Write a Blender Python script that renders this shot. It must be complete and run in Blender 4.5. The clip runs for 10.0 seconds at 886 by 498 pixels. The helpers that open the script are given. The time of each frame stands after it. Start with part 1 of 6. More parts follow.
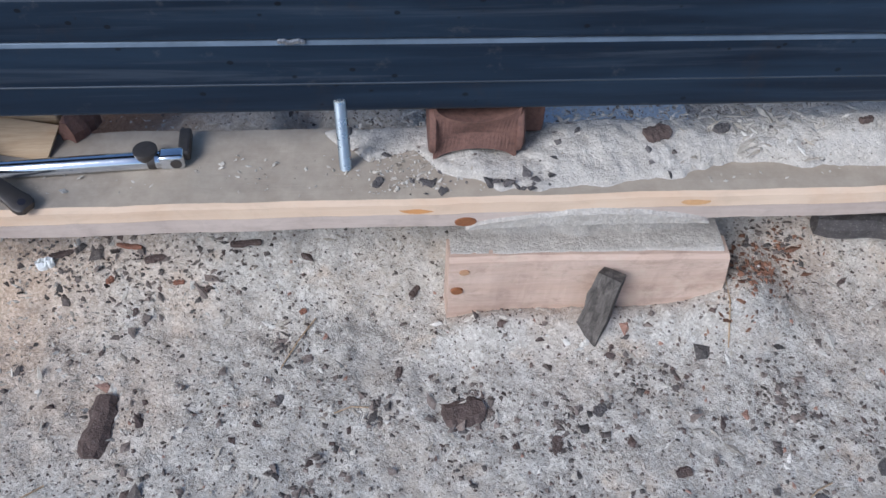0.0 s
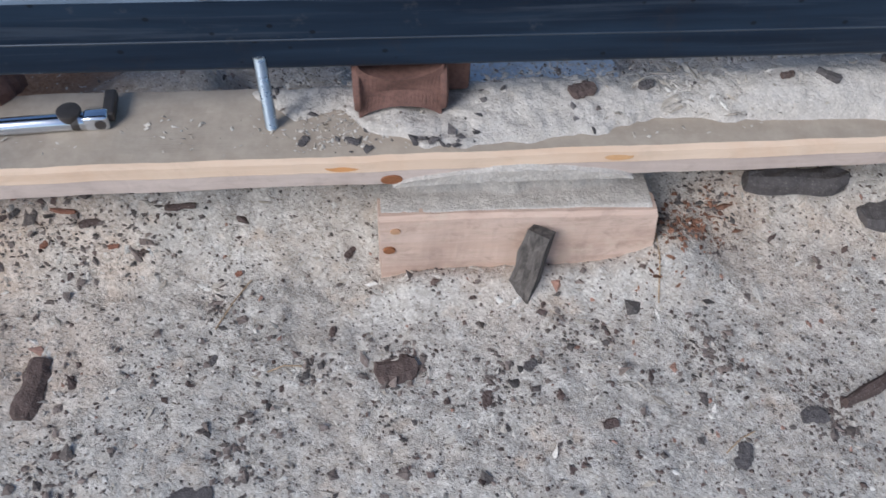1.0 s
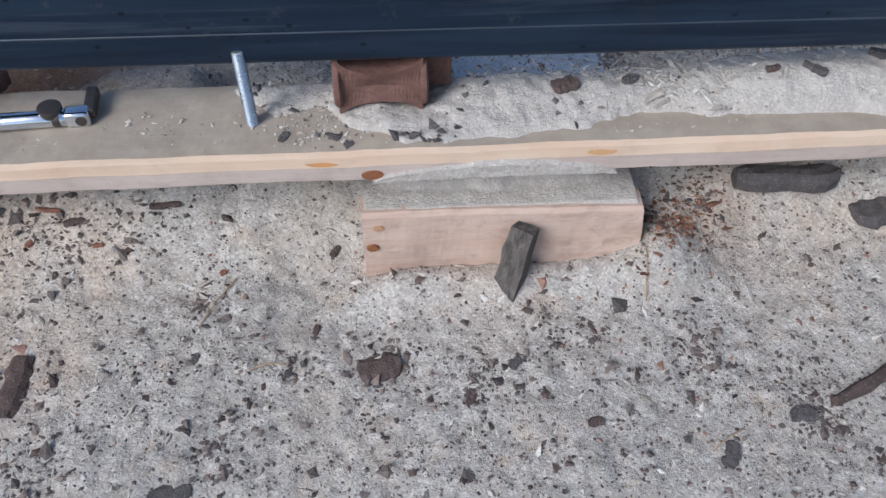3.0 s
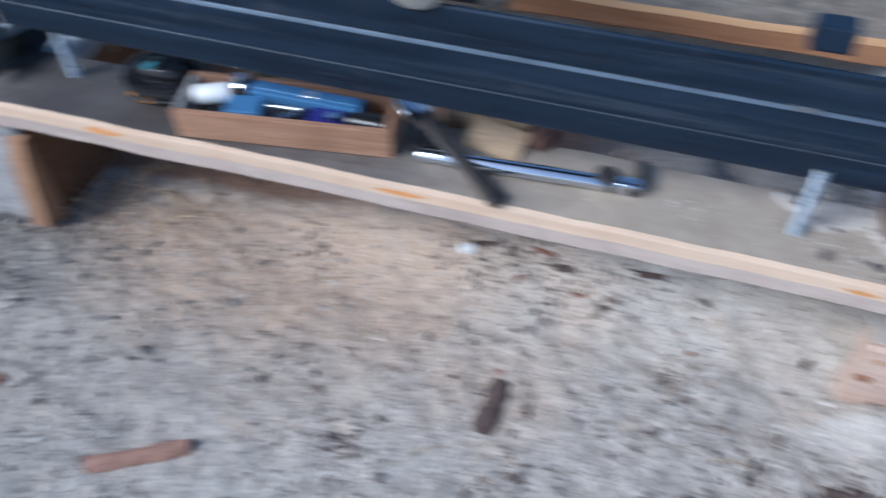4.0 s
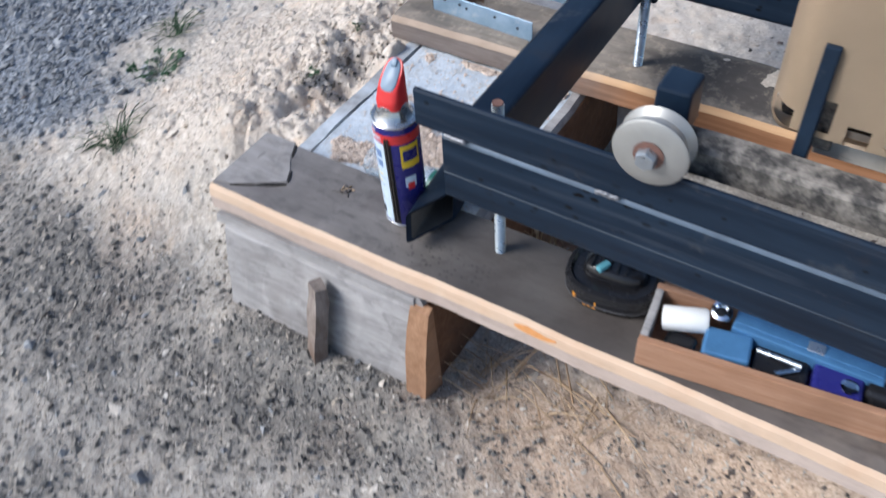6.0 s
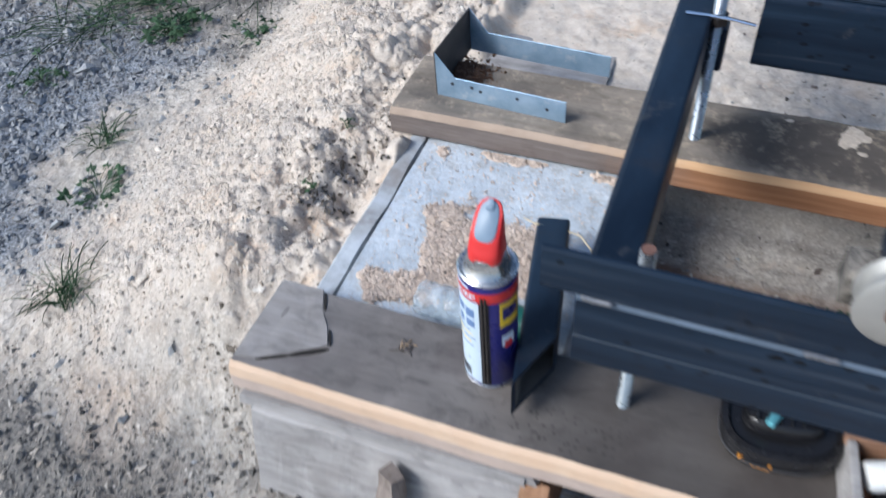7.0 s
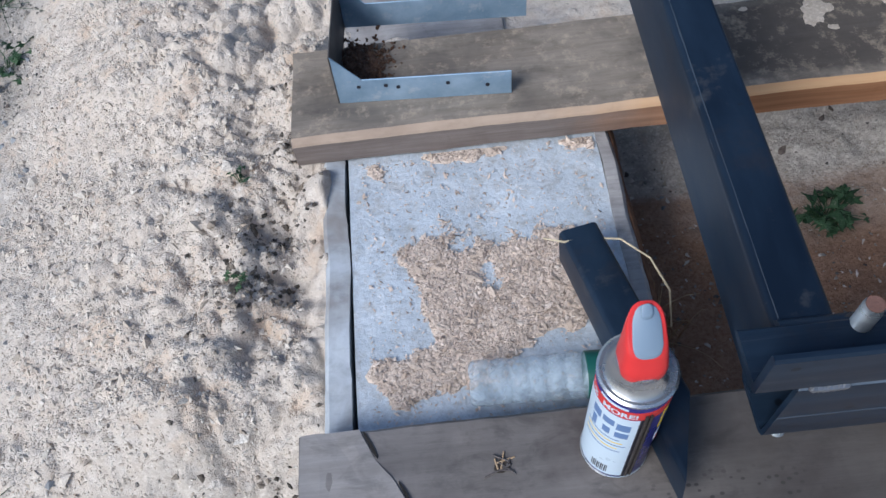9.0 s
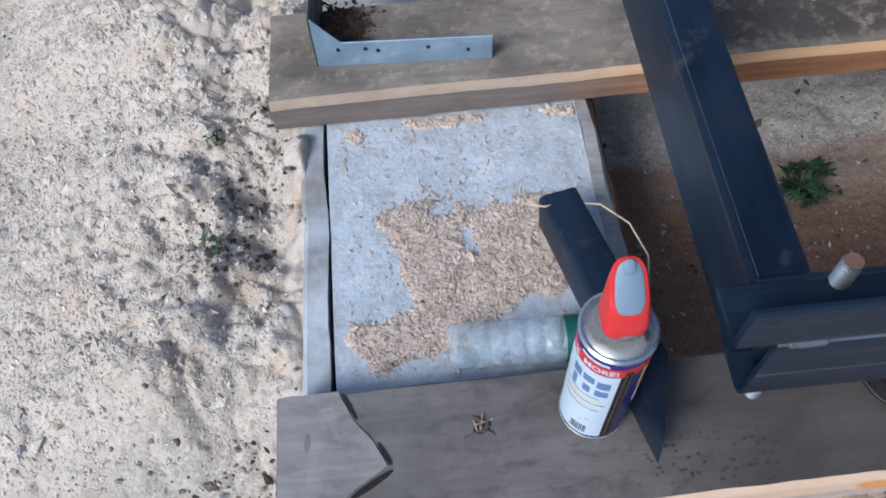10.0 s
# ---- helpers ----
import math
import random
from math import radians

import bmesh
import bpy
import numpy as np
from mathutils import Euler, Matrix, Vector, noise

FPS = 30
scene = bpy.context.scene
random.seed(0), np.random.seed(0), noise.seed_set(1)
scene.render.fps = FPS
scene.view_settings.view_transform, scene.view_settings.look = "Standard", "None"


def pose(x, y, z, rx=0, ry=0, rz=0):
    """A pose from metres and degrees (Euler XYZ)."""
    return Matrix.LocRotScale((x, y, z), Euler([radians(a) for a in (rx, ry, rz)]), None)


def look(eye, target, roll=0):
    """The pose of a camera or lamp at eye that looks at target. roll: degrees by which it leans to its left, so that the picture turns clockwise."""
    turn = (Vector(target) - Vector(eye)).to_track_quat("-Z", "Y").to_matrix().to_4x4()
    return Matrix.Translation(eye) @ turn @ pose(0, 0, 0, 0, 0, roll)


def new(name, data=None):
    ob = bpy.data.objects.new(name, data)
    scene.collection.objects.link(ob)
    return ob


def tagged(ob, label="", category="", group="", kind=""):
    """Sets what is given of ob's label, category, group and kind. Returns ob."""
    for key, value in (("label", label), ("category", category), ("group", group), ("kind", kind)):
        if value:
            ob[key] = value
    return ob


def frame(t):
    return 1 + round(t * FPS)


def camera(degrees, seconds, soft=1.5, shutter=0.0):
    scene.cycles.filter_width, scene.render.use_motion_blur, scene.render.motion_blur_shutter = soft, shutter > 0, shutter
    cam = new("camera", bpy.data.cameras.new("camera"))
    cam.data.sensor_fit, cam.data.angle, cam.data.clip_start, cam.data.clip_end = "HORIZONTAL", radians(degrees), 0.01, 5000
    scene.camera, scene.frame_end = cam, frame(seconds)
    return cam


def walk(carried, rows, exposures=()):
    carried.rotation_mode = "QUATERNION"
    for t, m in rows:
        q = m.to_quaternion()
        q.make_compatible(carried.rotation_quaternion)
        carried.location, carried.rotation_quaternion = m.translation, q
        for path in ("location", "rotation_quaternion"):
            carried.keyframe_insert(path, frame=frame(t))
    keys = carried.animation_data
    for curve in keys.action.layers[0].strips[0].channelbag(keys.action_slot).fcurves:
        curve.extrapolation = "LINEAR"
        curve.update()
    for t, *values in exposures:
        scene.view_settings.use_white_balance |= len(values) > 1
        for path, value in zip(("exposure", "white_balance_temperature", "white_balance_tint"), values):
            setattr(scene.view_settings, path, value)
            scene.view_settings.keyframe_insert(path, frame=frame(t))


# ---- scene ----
cam = camera(56.3, 10.0, 1.5, 0.45)
EXPOSURES = [(0, 0.18, 5550, 9), (1.0, 0.12, 5720, 9), (3.5, 0.16, 5700, 9), (4.0, 0.32, 5300, 8), (4.4, 0.40, 5550, 8), (5.0, 0.48, 5730, 9), (5.5, 0.56, 6000, 10), (7.0, 0.50, 5900, 8), (8.0, 0.28, 5850, 9), (9.0, 0.20, 5800, 9), (10, 0.20, 5750, 9)]
PATH = [
    (0, (1.727, -0.751, 1.12), (1.851, 0.494, -0.44), 2.2),
    (0.5, (1.747, -0.778, 1.132), (1.884, 0.457, -0.435), 2.5),
    (1, (1.803, -0.789, 1.111), (1.963, 0.416, -0.477), 2.9),
    (1.5, (1.83, -0.796, 1.106), (1.993, 0.401, -0.488), 2.9),
    (2, (1.834, -0.784, 1.114), (1.997, 0.41, -0.483), 3.0),
    (2.2, (1.851, -0.82, 1.09), (1.995, 0.425, -0.468), 1.6),
    (3.3, (1.836, -0.797, 1.091), (1.953, 0.434, -0.481), 1.7),
    (3.5, (1.757, -0.788, 1.113), (1.794, 0.478, -0.435), 2.4),
    (3.7, (1.67, -0.775, 1.135), (1.531, 0.509, -0.392), 1.7),
    (4, (1.44, -0.811, 1.179), (1.034, 0.412, -0.35), -2.0),
    (4.2, (1.357, -0.817, 1.171), (0.696, 0.344, -0.317), -6.8),
    (4.5, (1.216, -0.903, 1.208), (0.544, 0.276, -0.261), -3.6),
    (5, (1.102, -0.923, 1.209), (0.38, 0.256, -0.235), -1.9),
    (5.5, (1.025, -0.805, 1.184), (0.26, 0.355, -0.254), -2.3),
    (5.7, (0.988, -0.71, 1.218), (0.166, 0.353, -0.264), -5.0),
    (6.8, (0.59, -0.531, 1.182), (0.003, 0.705, -0.277), -6.0),
    (7, (0.533, -0.47, 1.169), (-0.042, 0.768, -0.293), -5.5),
    (7.2, (0.483, -0.387, 1.155), (-0.111, 0.836, -0.311), -7.3),
    (7.5, (0.398, -0.314, 1.158), (-0.152, 0.866, -0.36), -10.0),
    (8, (0.259, -0.205, 1.138), (0.024, 0.957, -0.472), -12.8),
    (8.5, (0.204, -0.175, 1.137), (0.142, 0.916, -0.538), -9.0),
    (9, (0.18, -0.17, 1.138), (0.159, 0.893, -0.556), -7.4),
    (9.5, (0.167, -0.168, 1.138), (0.175, 0.875, -0.568), -5.9),
    (10, (0.169, -0.185, 1.124), (0.21, 0.835, -0.596), -4.0),
]
walk(cam, [(t, look(eye, target, roll)) for t, eye, target, roll in PATH], EXPOSURES)

# ---- world and light: open shade under a bright overcast sky ----
world = bpy.data.worlds.new("world")
scene.world = world
world.use_nodes = True
wn = world.node_tree
sky = wn.nodes.new("ShaderNodeTexSky")
sky.sky_type, sky.sun_disc = "NISHITA", False
sky.sun_elevation, sky.sun_rotation = radians(40), radians(228)
sky.air_density, sky.dust_density = 1.0, 1.6
wn.links.new(sky.outputs[0], wn.nodes["Background"].inputs[0])
wn.nodes["Background"].inputs[1].default_value = 0.115
sun = new("sun", bpy.data.lights.new("sun", "SUN"))
sun.data.energy, sun.data.angle, sun.data.color = 2.6, radians(26), (1.0, 0.955, 0.90)
sun.matrix_world = look((-2.3, -2.1, 3.7), (0.6, 0.5, 0.3))


# ---- materials ----
class Net:
    """A small node-graph writer for one principled material."""

    def __init__(self, name, rough=0.7, metal=0.0, spec=0.4):
        self.m = bpy.data.materials.new(name)
        self.m.use_nodes = True
        self.t = self.m.node_tree
        self.b = self.t.nodes["Principled BSDF"]
        self.b.inputs["Roughness"].default_value = rough
        self.b.inputs["Metallic"].default_value = metal
        self.b.inputs["Specular IOR Level"].default_value = spec
        self.co = self.t.nodes.new("ShaderNodeTexCoord").outputs["Object"]

    def put(self, socket, value):
        if hasattr(value, "is_output"):
            self.t.links.new(value, socket)
        elif isinstance(value, tuple) and len(value) == 3 and socket.type == "RGBA":
            socket.default_value = (*value, 1)
        else:
            socket.default_value = value

    def mapped(self, scale=(1, 1, 1), rot=(0, 0, 0)):
        n = self.t.nodes.new("ShaderNodeMapping")
        n.inputs["Scale"].default_value, n.inputs["Rotation"].default_value = scale, rot
        self.t.links.new(self.co, n.inputs[0])
        return n.outputs[0]

    def noise(self, scale, detail=4, rough=0.6, vec=None, dist=0.0):
        n = self.t.nodes.new("ShaderNodeTexNoise")
        n.inputs["Scale"].default_value, n.inputs["Detail"].default_value = scale, detail
        n.inputs["Roughness"].default_value, n.inputs["Distortion"].default_value = rough, dist
        self.t.links.new(vec or self.co, n.inputs["Vector"])
        return n.outputs[0]

    def cells(self, scale, vec=None, feature="F1", out=0):
        n = self.t.nodes.new("ShaderNodeTexVoronoi")
        n.feature = feature
        n.inputs["Scale"].default_value = scale
        self.t.links.new(vec or self.co, n.inputs["Vector"])
        return n.outputs[out]

    def ramp(self, fac, lo, hi, a=0.0, b=1.0):
        n = self.t.nodes.new("ShaderNodeMapRange")
        n.inputs[1].default_value, n.inputs[2].default_value = lo, hi
        n.inputs[3].default_value, n.inputs[4].default_value = a, b
        self.t.links.new(fac, n.inputs[0])
        return n.outputs[0]

    def mix(self, fac, a, b, mode="MIX"):
        n = self.t.nodes.new("ShaderNodeMix")
        n.data_type, n.blend_type = "RGBA", mode
        self.put(n.inputs[0], fac), self.put(n.inputs[6], a), self.put(n.inputs[7], b)
        return n.outputs[2]

    def math(self, op, a, b=0.0):
        n = self.t.nodes.new("ShaderNodeMath")
        n.operation = op
        self.put(n.inputs[0], a), self.put(n.inputs[1], b)
        return n.outputs[0]

    def attr(self, name):
        n = self.t.nodes.new("ShaderNodeAttribute")
        n.attribute_name = name
        return n.outputs["Fac"]

    def island(self):
        return self.t.nodes.new("ShaderNodeNewGeometry").outputs["Random Per Island"]

    def done(self, color=None, rough=None, bump=None, strength=0.3, dist=0.002):
        if color is not None:
            self.put(self.b.inputs["Base Color"], color)
        if rough is not None:
            self.put(self.b.inputs["Roughness"], rough)
        if bump is not None:
            n = self.t.nodes.new("ShaderNodeBump")
            n.inputs["Strength"].default_value, n.inputs["Distance"].default_value = strength, dist
            self.t.links.new(bump, n.inputs["Height"])
            self.t.links.new(n.outputs[0], self.b.inputs["Normal"])
        return self.m


def wood(name, dark, light, stain=(0.1, 0.08, 0.07), stain_amount=0.5, grain=(3, 60, 60), scale=1.0, rough=0.8, spec=0.25, bump=0.35, dust=0.0, along=0.0, damp=None, turn=None, streak=0.5, blotch=0.0):
    n = Net(name, rough, spec=spec)
    g = n.noise(1.6 * scale, 6, 0.65, n.mapped(grain), 0.6)
    fine = n.noise(9 * scale, 4, 0.7, n.mapped((grain[0], grain[1] * 1.4, grain[2] * 1.4)))
    c = n.mix(n.ramp(g, 0.3, 0.7), dark, light)
    c = n.mix(n.ramp(fine, 0.35, 0.75, 0.0, streak), c, tuple(v * 0.55 for v in dark))
    if blotch:
        spots = n.noise(30 * scale, 6, 0.7, n.mapped((0.7, 1.3, 1.3)), 0.5)
        c = n.mix(n.ramp(spots, 0.50, 0.66, 0.0, blotch), c, tuple(v * 0.45 for v in dark))
        c = n.mix(n.ramp(n.noise(19, 5, 0.65), 0.55, 0.70, 0.0, blotch * 0.6), c, tuple(min(v * 1.35, 0.8) for v in light))
    big = n.noise(7, 5, 0.6, None, 0.4)
    c = n.mix(n.ramp(big, 0.5, 0.72, 0.0, stain_amount), c, stain)
    if along:
        se = n.t.nodes.new("ShaderNodeSeparateXYZ")
        n.t.links.new(n.co, se.inputs[0])
        ex = n.math("ADD", se.outputs[0], n.math("MULTIPLY", n.noise(9, 4, 0.6), 0.09))
        c = n.mix(n.ramp(ex, 0.10, 0.22, 0.2, 0.0), c, n.mix(n.ramp(g, 0.3, 0.7), (0.21, 0.20, 0.198), (0.35, 0.338, 0.335)))
        c = n.mix(n.ramp(n.math("ABSOLUTE", n.math("SUBTRACT", ex, 0.182)), 0.0, 0.02, 0.15, 0.0), c, (0.045, 0.04, 0.037))
        spot = n.ramp(n.cells(105, n.mapped((1, 1.4, 0)), "F1", 0), 0.22, 0.30, 1.0, 0.0)
        patch = n.math("MULTIPLY", n.ramp(n.math("ABSOLUTE", n.math("SUBTRACT", se.outputs[0], 0.43)), 0.05, 0.10, 1.0, 0.0), n.ramp(n.math("ABSOLUTE", n.math("SUBTRACT", se.outputs[1], 0.03)), 0.02, 0.035, 1.0, 0.0))
        c = n.mix(n.math("MULTIPLY", n.math("MULTIPLY", spot, patch), 0.75), c, (0.025, 0.023, 0.022))
        # Darkens the plank from about x 0.44, fading out by 1.15.
        dark_band = n.math("MULTIPLY", n.ramp(n.math("ADD", se.outputs[0], n.math("MULTIPLY", n.noise(8, 5, 0.65), 0.25)), 0.44, 0.60, 0.0, 0.66), n.ramp(se.outputs[0], 0.75, 1.15, 1.0, 0.0))
        c = n.mix(dark_band, c, (0.045, 0.039, 0.035))
        sx = n.t.nodes.new("ShaderNodeSeparateXYZ")
        n.t.links.new(n.co, sx.inputs[0])
        k = n.math("ADD", sx.outputs[0], n.math("MULTIPLY", n.noise(6, 5, 0.6), 0.7))
        c = n.mix(n.ramp(k, along, along + 0.45, 0.0, 0.88), c, n.mix(n.ramp(n.noise(24, 6, 0.7), 0.35, 0.65), (0.37, 0.30, 0.228), (0.47, 0.392, 0.305)))
    if damp or turn:
        sd = n.t.nodes.new("ShaderNodeSeparateXYZ")
        n.t.links.new(n.co, sd.inputs[0])
        wob = n.math("MULTIPLY", n.math("SUBTRACT", n.noise(12, 5, 0.65), 0.5), 0.16)
    if turn:
        at0, tint_a, tint_b = turn
        c = n.mix(n.ramp(n.math("ADD", sd.outputs[0], wob), at0, at0 + 0.16, 0.0, 0.9), c, n.mix(n.ramp(g, 0.3, 0.7), tint_a, tint_b))
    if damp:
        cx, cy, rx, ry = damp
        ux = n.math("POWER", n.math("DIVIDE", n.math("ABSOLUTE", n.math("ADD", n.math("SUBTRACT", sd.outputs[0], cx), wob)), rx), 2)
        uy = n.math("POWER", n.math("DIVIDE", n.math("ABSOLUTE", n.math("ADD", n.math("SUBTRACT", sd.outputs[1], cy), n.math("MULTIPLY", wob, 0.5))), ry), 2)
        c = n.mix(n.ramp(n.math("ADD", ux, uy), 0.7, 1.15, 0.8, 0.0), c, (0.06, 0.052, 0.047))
    if dust:
        d = n.noise(38, 6, 0.75)
        c = n.mix(n.ramp(d, 0.52, 0.66, 0.0, dust), c, (0.52, 0.42, 0.31))
    h = n.math("ADD", g, n.math("MULTIPLY", fine, 0.6))
    return n.done(c, None, h, bump, 0.0015)


def plain(name, color, rough=0.5, metal=0.0, var=0.15, scale=60, bump=0.05, spec=0.4):
    n = Net(name, rough, metal, spec)
    k = n.noise(scale, 4, 0.6)
    c = n.mix(n.ramp(k, 0.3, 0.75, 0.0, var), color, tuple(v * 0.4 for v in color))
    r = n.ramp(n.noise(scale * 0.6, 3), 0.3, 0.7, max(rough - 0.1, 0.03), min(rough + 0.12, 1))
    return n.done(c, r, k, bump, 0.001)


def make_ground():
    n = Net("ground_mixed", 0.95, spec=0.15)
    a, b, c3 = n.noise(26, 6, 0.7), n.noise(170, 4, 0.75), n.noise(5, 4, 0.6)
    chips = n.cells(260, None, "F1", 1)
    sep = n.t.nodes.new("ShaderNodeSeparateColor")
    n.t.links.new(chips, sep.inputs[0])
    chip = sep.outputs[0]
    saw = n.mix(n.ramp(a, 0.3, 0.7), (0.41, 0.36, 0.305), (0.56, 0.51, 0.45))
    saw = n.mix(n.ramp(chip, 0.0, 1.0, 0.0, 0.75), saw, n.mix(chip, (0.30, 0.26, 0.215), (0.76, 0.71, 0.64)))
    saw = n.mix(n.ramp(c3, 0.52, 0.75, 0.0, 0.5), saw, (0.58, 0.46, 0.35))
    saw = n.mix(n.ramp(n.noise(13, 5, 0.65), 0.57, 0.72, 0.0, 0.55), saw, (0.56, 0.40, 0.27))
    saw = n.mix(n.ramp(n.noise(45, 5, 0.7), 0.5, 0.68, 0.0, 0.7), saw, (0.76, 0.71, 0.645))
    saw = n.mix(n.ramp(n.noise(62, 6, 0.75), 0.52, 0.66, 0.0, 0.4), saw, (0.27, 0.225, 0.18))
    saw = n.mix(n.math("MULTIPLY", n.attr("fresh"), 0.8), saw, n.mix(chip, (0.50, 0.36, 0.25), (0.76, 0.60, 0.46)))
    soil = n.mix(n.ramp(b, 0.3, 0.7), (0.055, 0.053, 0.05), (0.25, 0.24, 0.225))
    soil = n.mix(n.ramp(a, 0.42, 0.62, 0.0, 0.8), soil, (0.38, 0.345, 0.30))
    brown = n.mix(n.ramp(b, 0.3, 0.7), (0.21, 0.112, 0.066), (0.39, 0.245, 0.165))
    gravel = n.mix(n.ramp(chip, 0.1, 0.9), (0.14, 0.15, 0.165), (0.38, 0.405, 0.44))
    fluff = n.mix(n.ramp(n.noise(34, 6, 0.72), 0.32, 0.68), (0.60, 0.51, 0.425), (0.775, 0.70, 0.62))
    fluff = n.mix(n.ramp(n.noise(10, 5, 0.65), 0.53, 0.68, 0.0, 0.62), fluff, (0.62, 0.43, 0.28))
    mid = n.noise(85, 6, 0.78)
    fluff = n.mix(n.ramp(mid, 0.56, 0.70, 0.0, 0.20), fluff, (0.42, 0.335, 0.255))
    fluff = n.mix(n.ramp(b, 0.4, 0.7, 0.0, 0.22), fluff, (0.46, 0.375, 0.285))
    fluff = n.mix(n.ramp(chip, 0, 1, 0.0, 0.15), fluff, n.mix(chip, (0.48, 0.40, 0.31), (0.82, 0.78, 0.72)))
    c = n.mix(n.attr("soil"), saw, soil)
    c = n.mix(n.math("MULTIPLY", n.attr("fresh"), n.ramp(n.noise(34, 5, 0.7), 0.3, 0.6, 0.25, 0.85)), c, n.mix(chip, (0.44, 0.31, 0.22), (0.64, 0.485, 0.365)))
    c = n.mix(n.attr("mound"), c, fluff)
    c = n.mix(n.attr("brown"), c, brown)
    c = n.mix(n.attr("gravel"), c, gravel)
    dark = n.noise(75, 5, 0.8)
    clean = n.math("SUBTRACT", 1.0, n.math("MULTIPLY", n.math("MAXIMUM", n.attr("mound"), n.attr("brown")), 0.78))
    c = n.mix(n.math("MULTIPLY", n.ramp(dark, 0.60, 0.68, 0.0, 0.55), clean), c, (0.085, 0.075, 0.068))
    grime = n.noise(11, 6, 0.7)
    c = n.mix(n.math("MULTIPLY", n.ramp(grime, 0.54, 0.70, 0.0, 0.36), clean), c, (0.17, 0.165, 0.16))
    h = n.math("ADD", n.math("MULTIPLY", n.math("MULTIPLY", chip, clean), 0.45), n.math("ADD", b, n.math("MULTIPLY", n.math("MULTIPLY", n.math("ADD", mid, n.noise(320, 3, 0.7)), n.attr("mound")), -0.7)))
    return n.done(c, None, h, 0.9, 0.005)


def make_dust(name, lo, hi):
    n = Net(name, 0.95, spec=0.15)
    a, b = n.noise(30, 6, 0.75), n.noise(190, 3, 0.7)
    sep = n.t.nodes.new("ShaderNodeSeparateColor")
    n.t.links.new(n.cells(300, None, "F1", 1), sep.inputs[0])
    c = n.mix(n.ramp(a, 0.3, 0.7), lo, hi)
    c = n.mix(n.ramp(sep.outputs[0], 0, 1, 0.0, 0.6), c, n.mix(sep.outputs[0], tuple(v * 0.65 for v in lo), tuple(min(v * 1.15, 0.85) for v in hi)))
    c = n.mix(n.ramp(n.noise(60, 5, 0.8), 0.64, 0.72, 0.0, 0.45), c, (0.16, 0.14, 0.125))
    return n.done(c, None, n.math("ADD", n.math("MULTIPLY", sep.outputs[0], 0.6), b), 0.8, 0.004)


def make_bits(name, a, b, rough=0.9):
    n = Net(name, rough, spec=0.2)
    r = n.island()
    c = n.mix(r, a, b)
    k, g = n.noise(300, 3), n.noise(70, 5, 0.7)
    c = n.mix(n.ramp(g, 0.35, 0.7, 0, 0.6), c, tuple(v * 0.45 for v in a))
    return n.done(n.mix(n.ramp(k, 0.58, 0.75, 0, 0.45), c, (0.42, 0.38, 0.33)), None, n.math("ADD", g, k), 0.6, 0.003)


def make_steel(name="black_steel", drops=False):
    n = Net(name, 0.42, 0.0, 0.20)
    a = n.noise(2.2, 5, 0.6, n.mapped((1, 14, 14) if drops else (5, 2, 5)), 0.3)
    b = n.noise(90, 4, 0.7)
    c = n.mix(n.ramp(a, 0.35, 0.7), (0.006, 0.012, 0.024), (0.017, 0.032, 0.056))
    c = n.mix(n.ramp(n.noise(16, 6, 0.7), 0.60, 0.72, 0.0, 0.5), c, (0.09, 0.09, 0.09))
    c = n.mix(n.ramp(b, 0.66, 0.72, 0.0, 0.6), c, (0.012, 0.011, 0.011))
    if drops:
        streak = n.noise(5, 5, 0.7, n.mapped((0.35, 9, 9)), 0.5)
        c = n.mix(n.ramp(streak, 0.54, 0.68, 0.0, 0.5), c, (0.052, 0.066, 0.088))
    c = n.mix(n.ramp(n.noise(9, 6, 0.75), 0.56, 0.70, 0.0, 0.3), c, (0.034, 0.026, 0.021))
    if drops:
        sp = n.t.nodes.new("ShaderNodeSeparateXYZ")
        n.t.links.new(n.co, sp.inputs[0])
        near = n.ramp(n.math("ABSOLUTE", n.math("SUBTRACT", sp.outputs[0], 0.62)), 0.05, 0.16, 1.0, 0.0)
        spot = n.ramp(n.cells(46, n.mapped((0.8, 1, 1.5)), "F1", 0), 0.17, 0.27, 1.0, 0.0)
        wet = n.ramp(n.noise(15, 3, 0.5), 0.42, 0.56, 0.0, 1.0)
        few = n.ramp(n.cells(24, n.mapped((1, 1, 1.3)), "F1", 0), 0.08, 0.11, 0.9, 0.0)
        c = n.mix(n.math("MAXIMUM", n.math("MULTIPLY", n.math("MULTIPLY", spot, wet), near), n.math("MULTIPLY", few, 0.8)), c, (0.002, 0.002, 0.003))
    return n.done(c, n.ramp(a, 0.3, 0.7, 0.30, 0.48), n.math("ADD", b, a), 0.06, 0.001)


def make_concrete():
    n = Net("pale_concrete", 0.9, spec=0.2)
    a, b = n.noise(14, 5, 0.6), n.noise(140, 4, 0.7)
    c = n.mix(n.ramp(a, 0.3, 0.7), (0.47, 0.53, 0.59), (0.63, 0.69, 0.75))
    c = n.mix(n.ramp(b, 0.3, 0.75, 0, 0.5), c, (0.27, 0.29, 0.31))
    c = n.mix(n.ramp(n.noise(42, 6, 0.75), 0.50, 0.66, 0, 0.6), c, (0.33, 0.31, 0.285))
    c = n.mix(n.ramp(n.noise(26, 6, 0.75, None, 0.6), 0.54, 0.66, 0, 0.6), c, (0.66, 0.69, 0.72))
    return n.done(c, None, n.math("ADD", b, a), 0.6, 0.003)


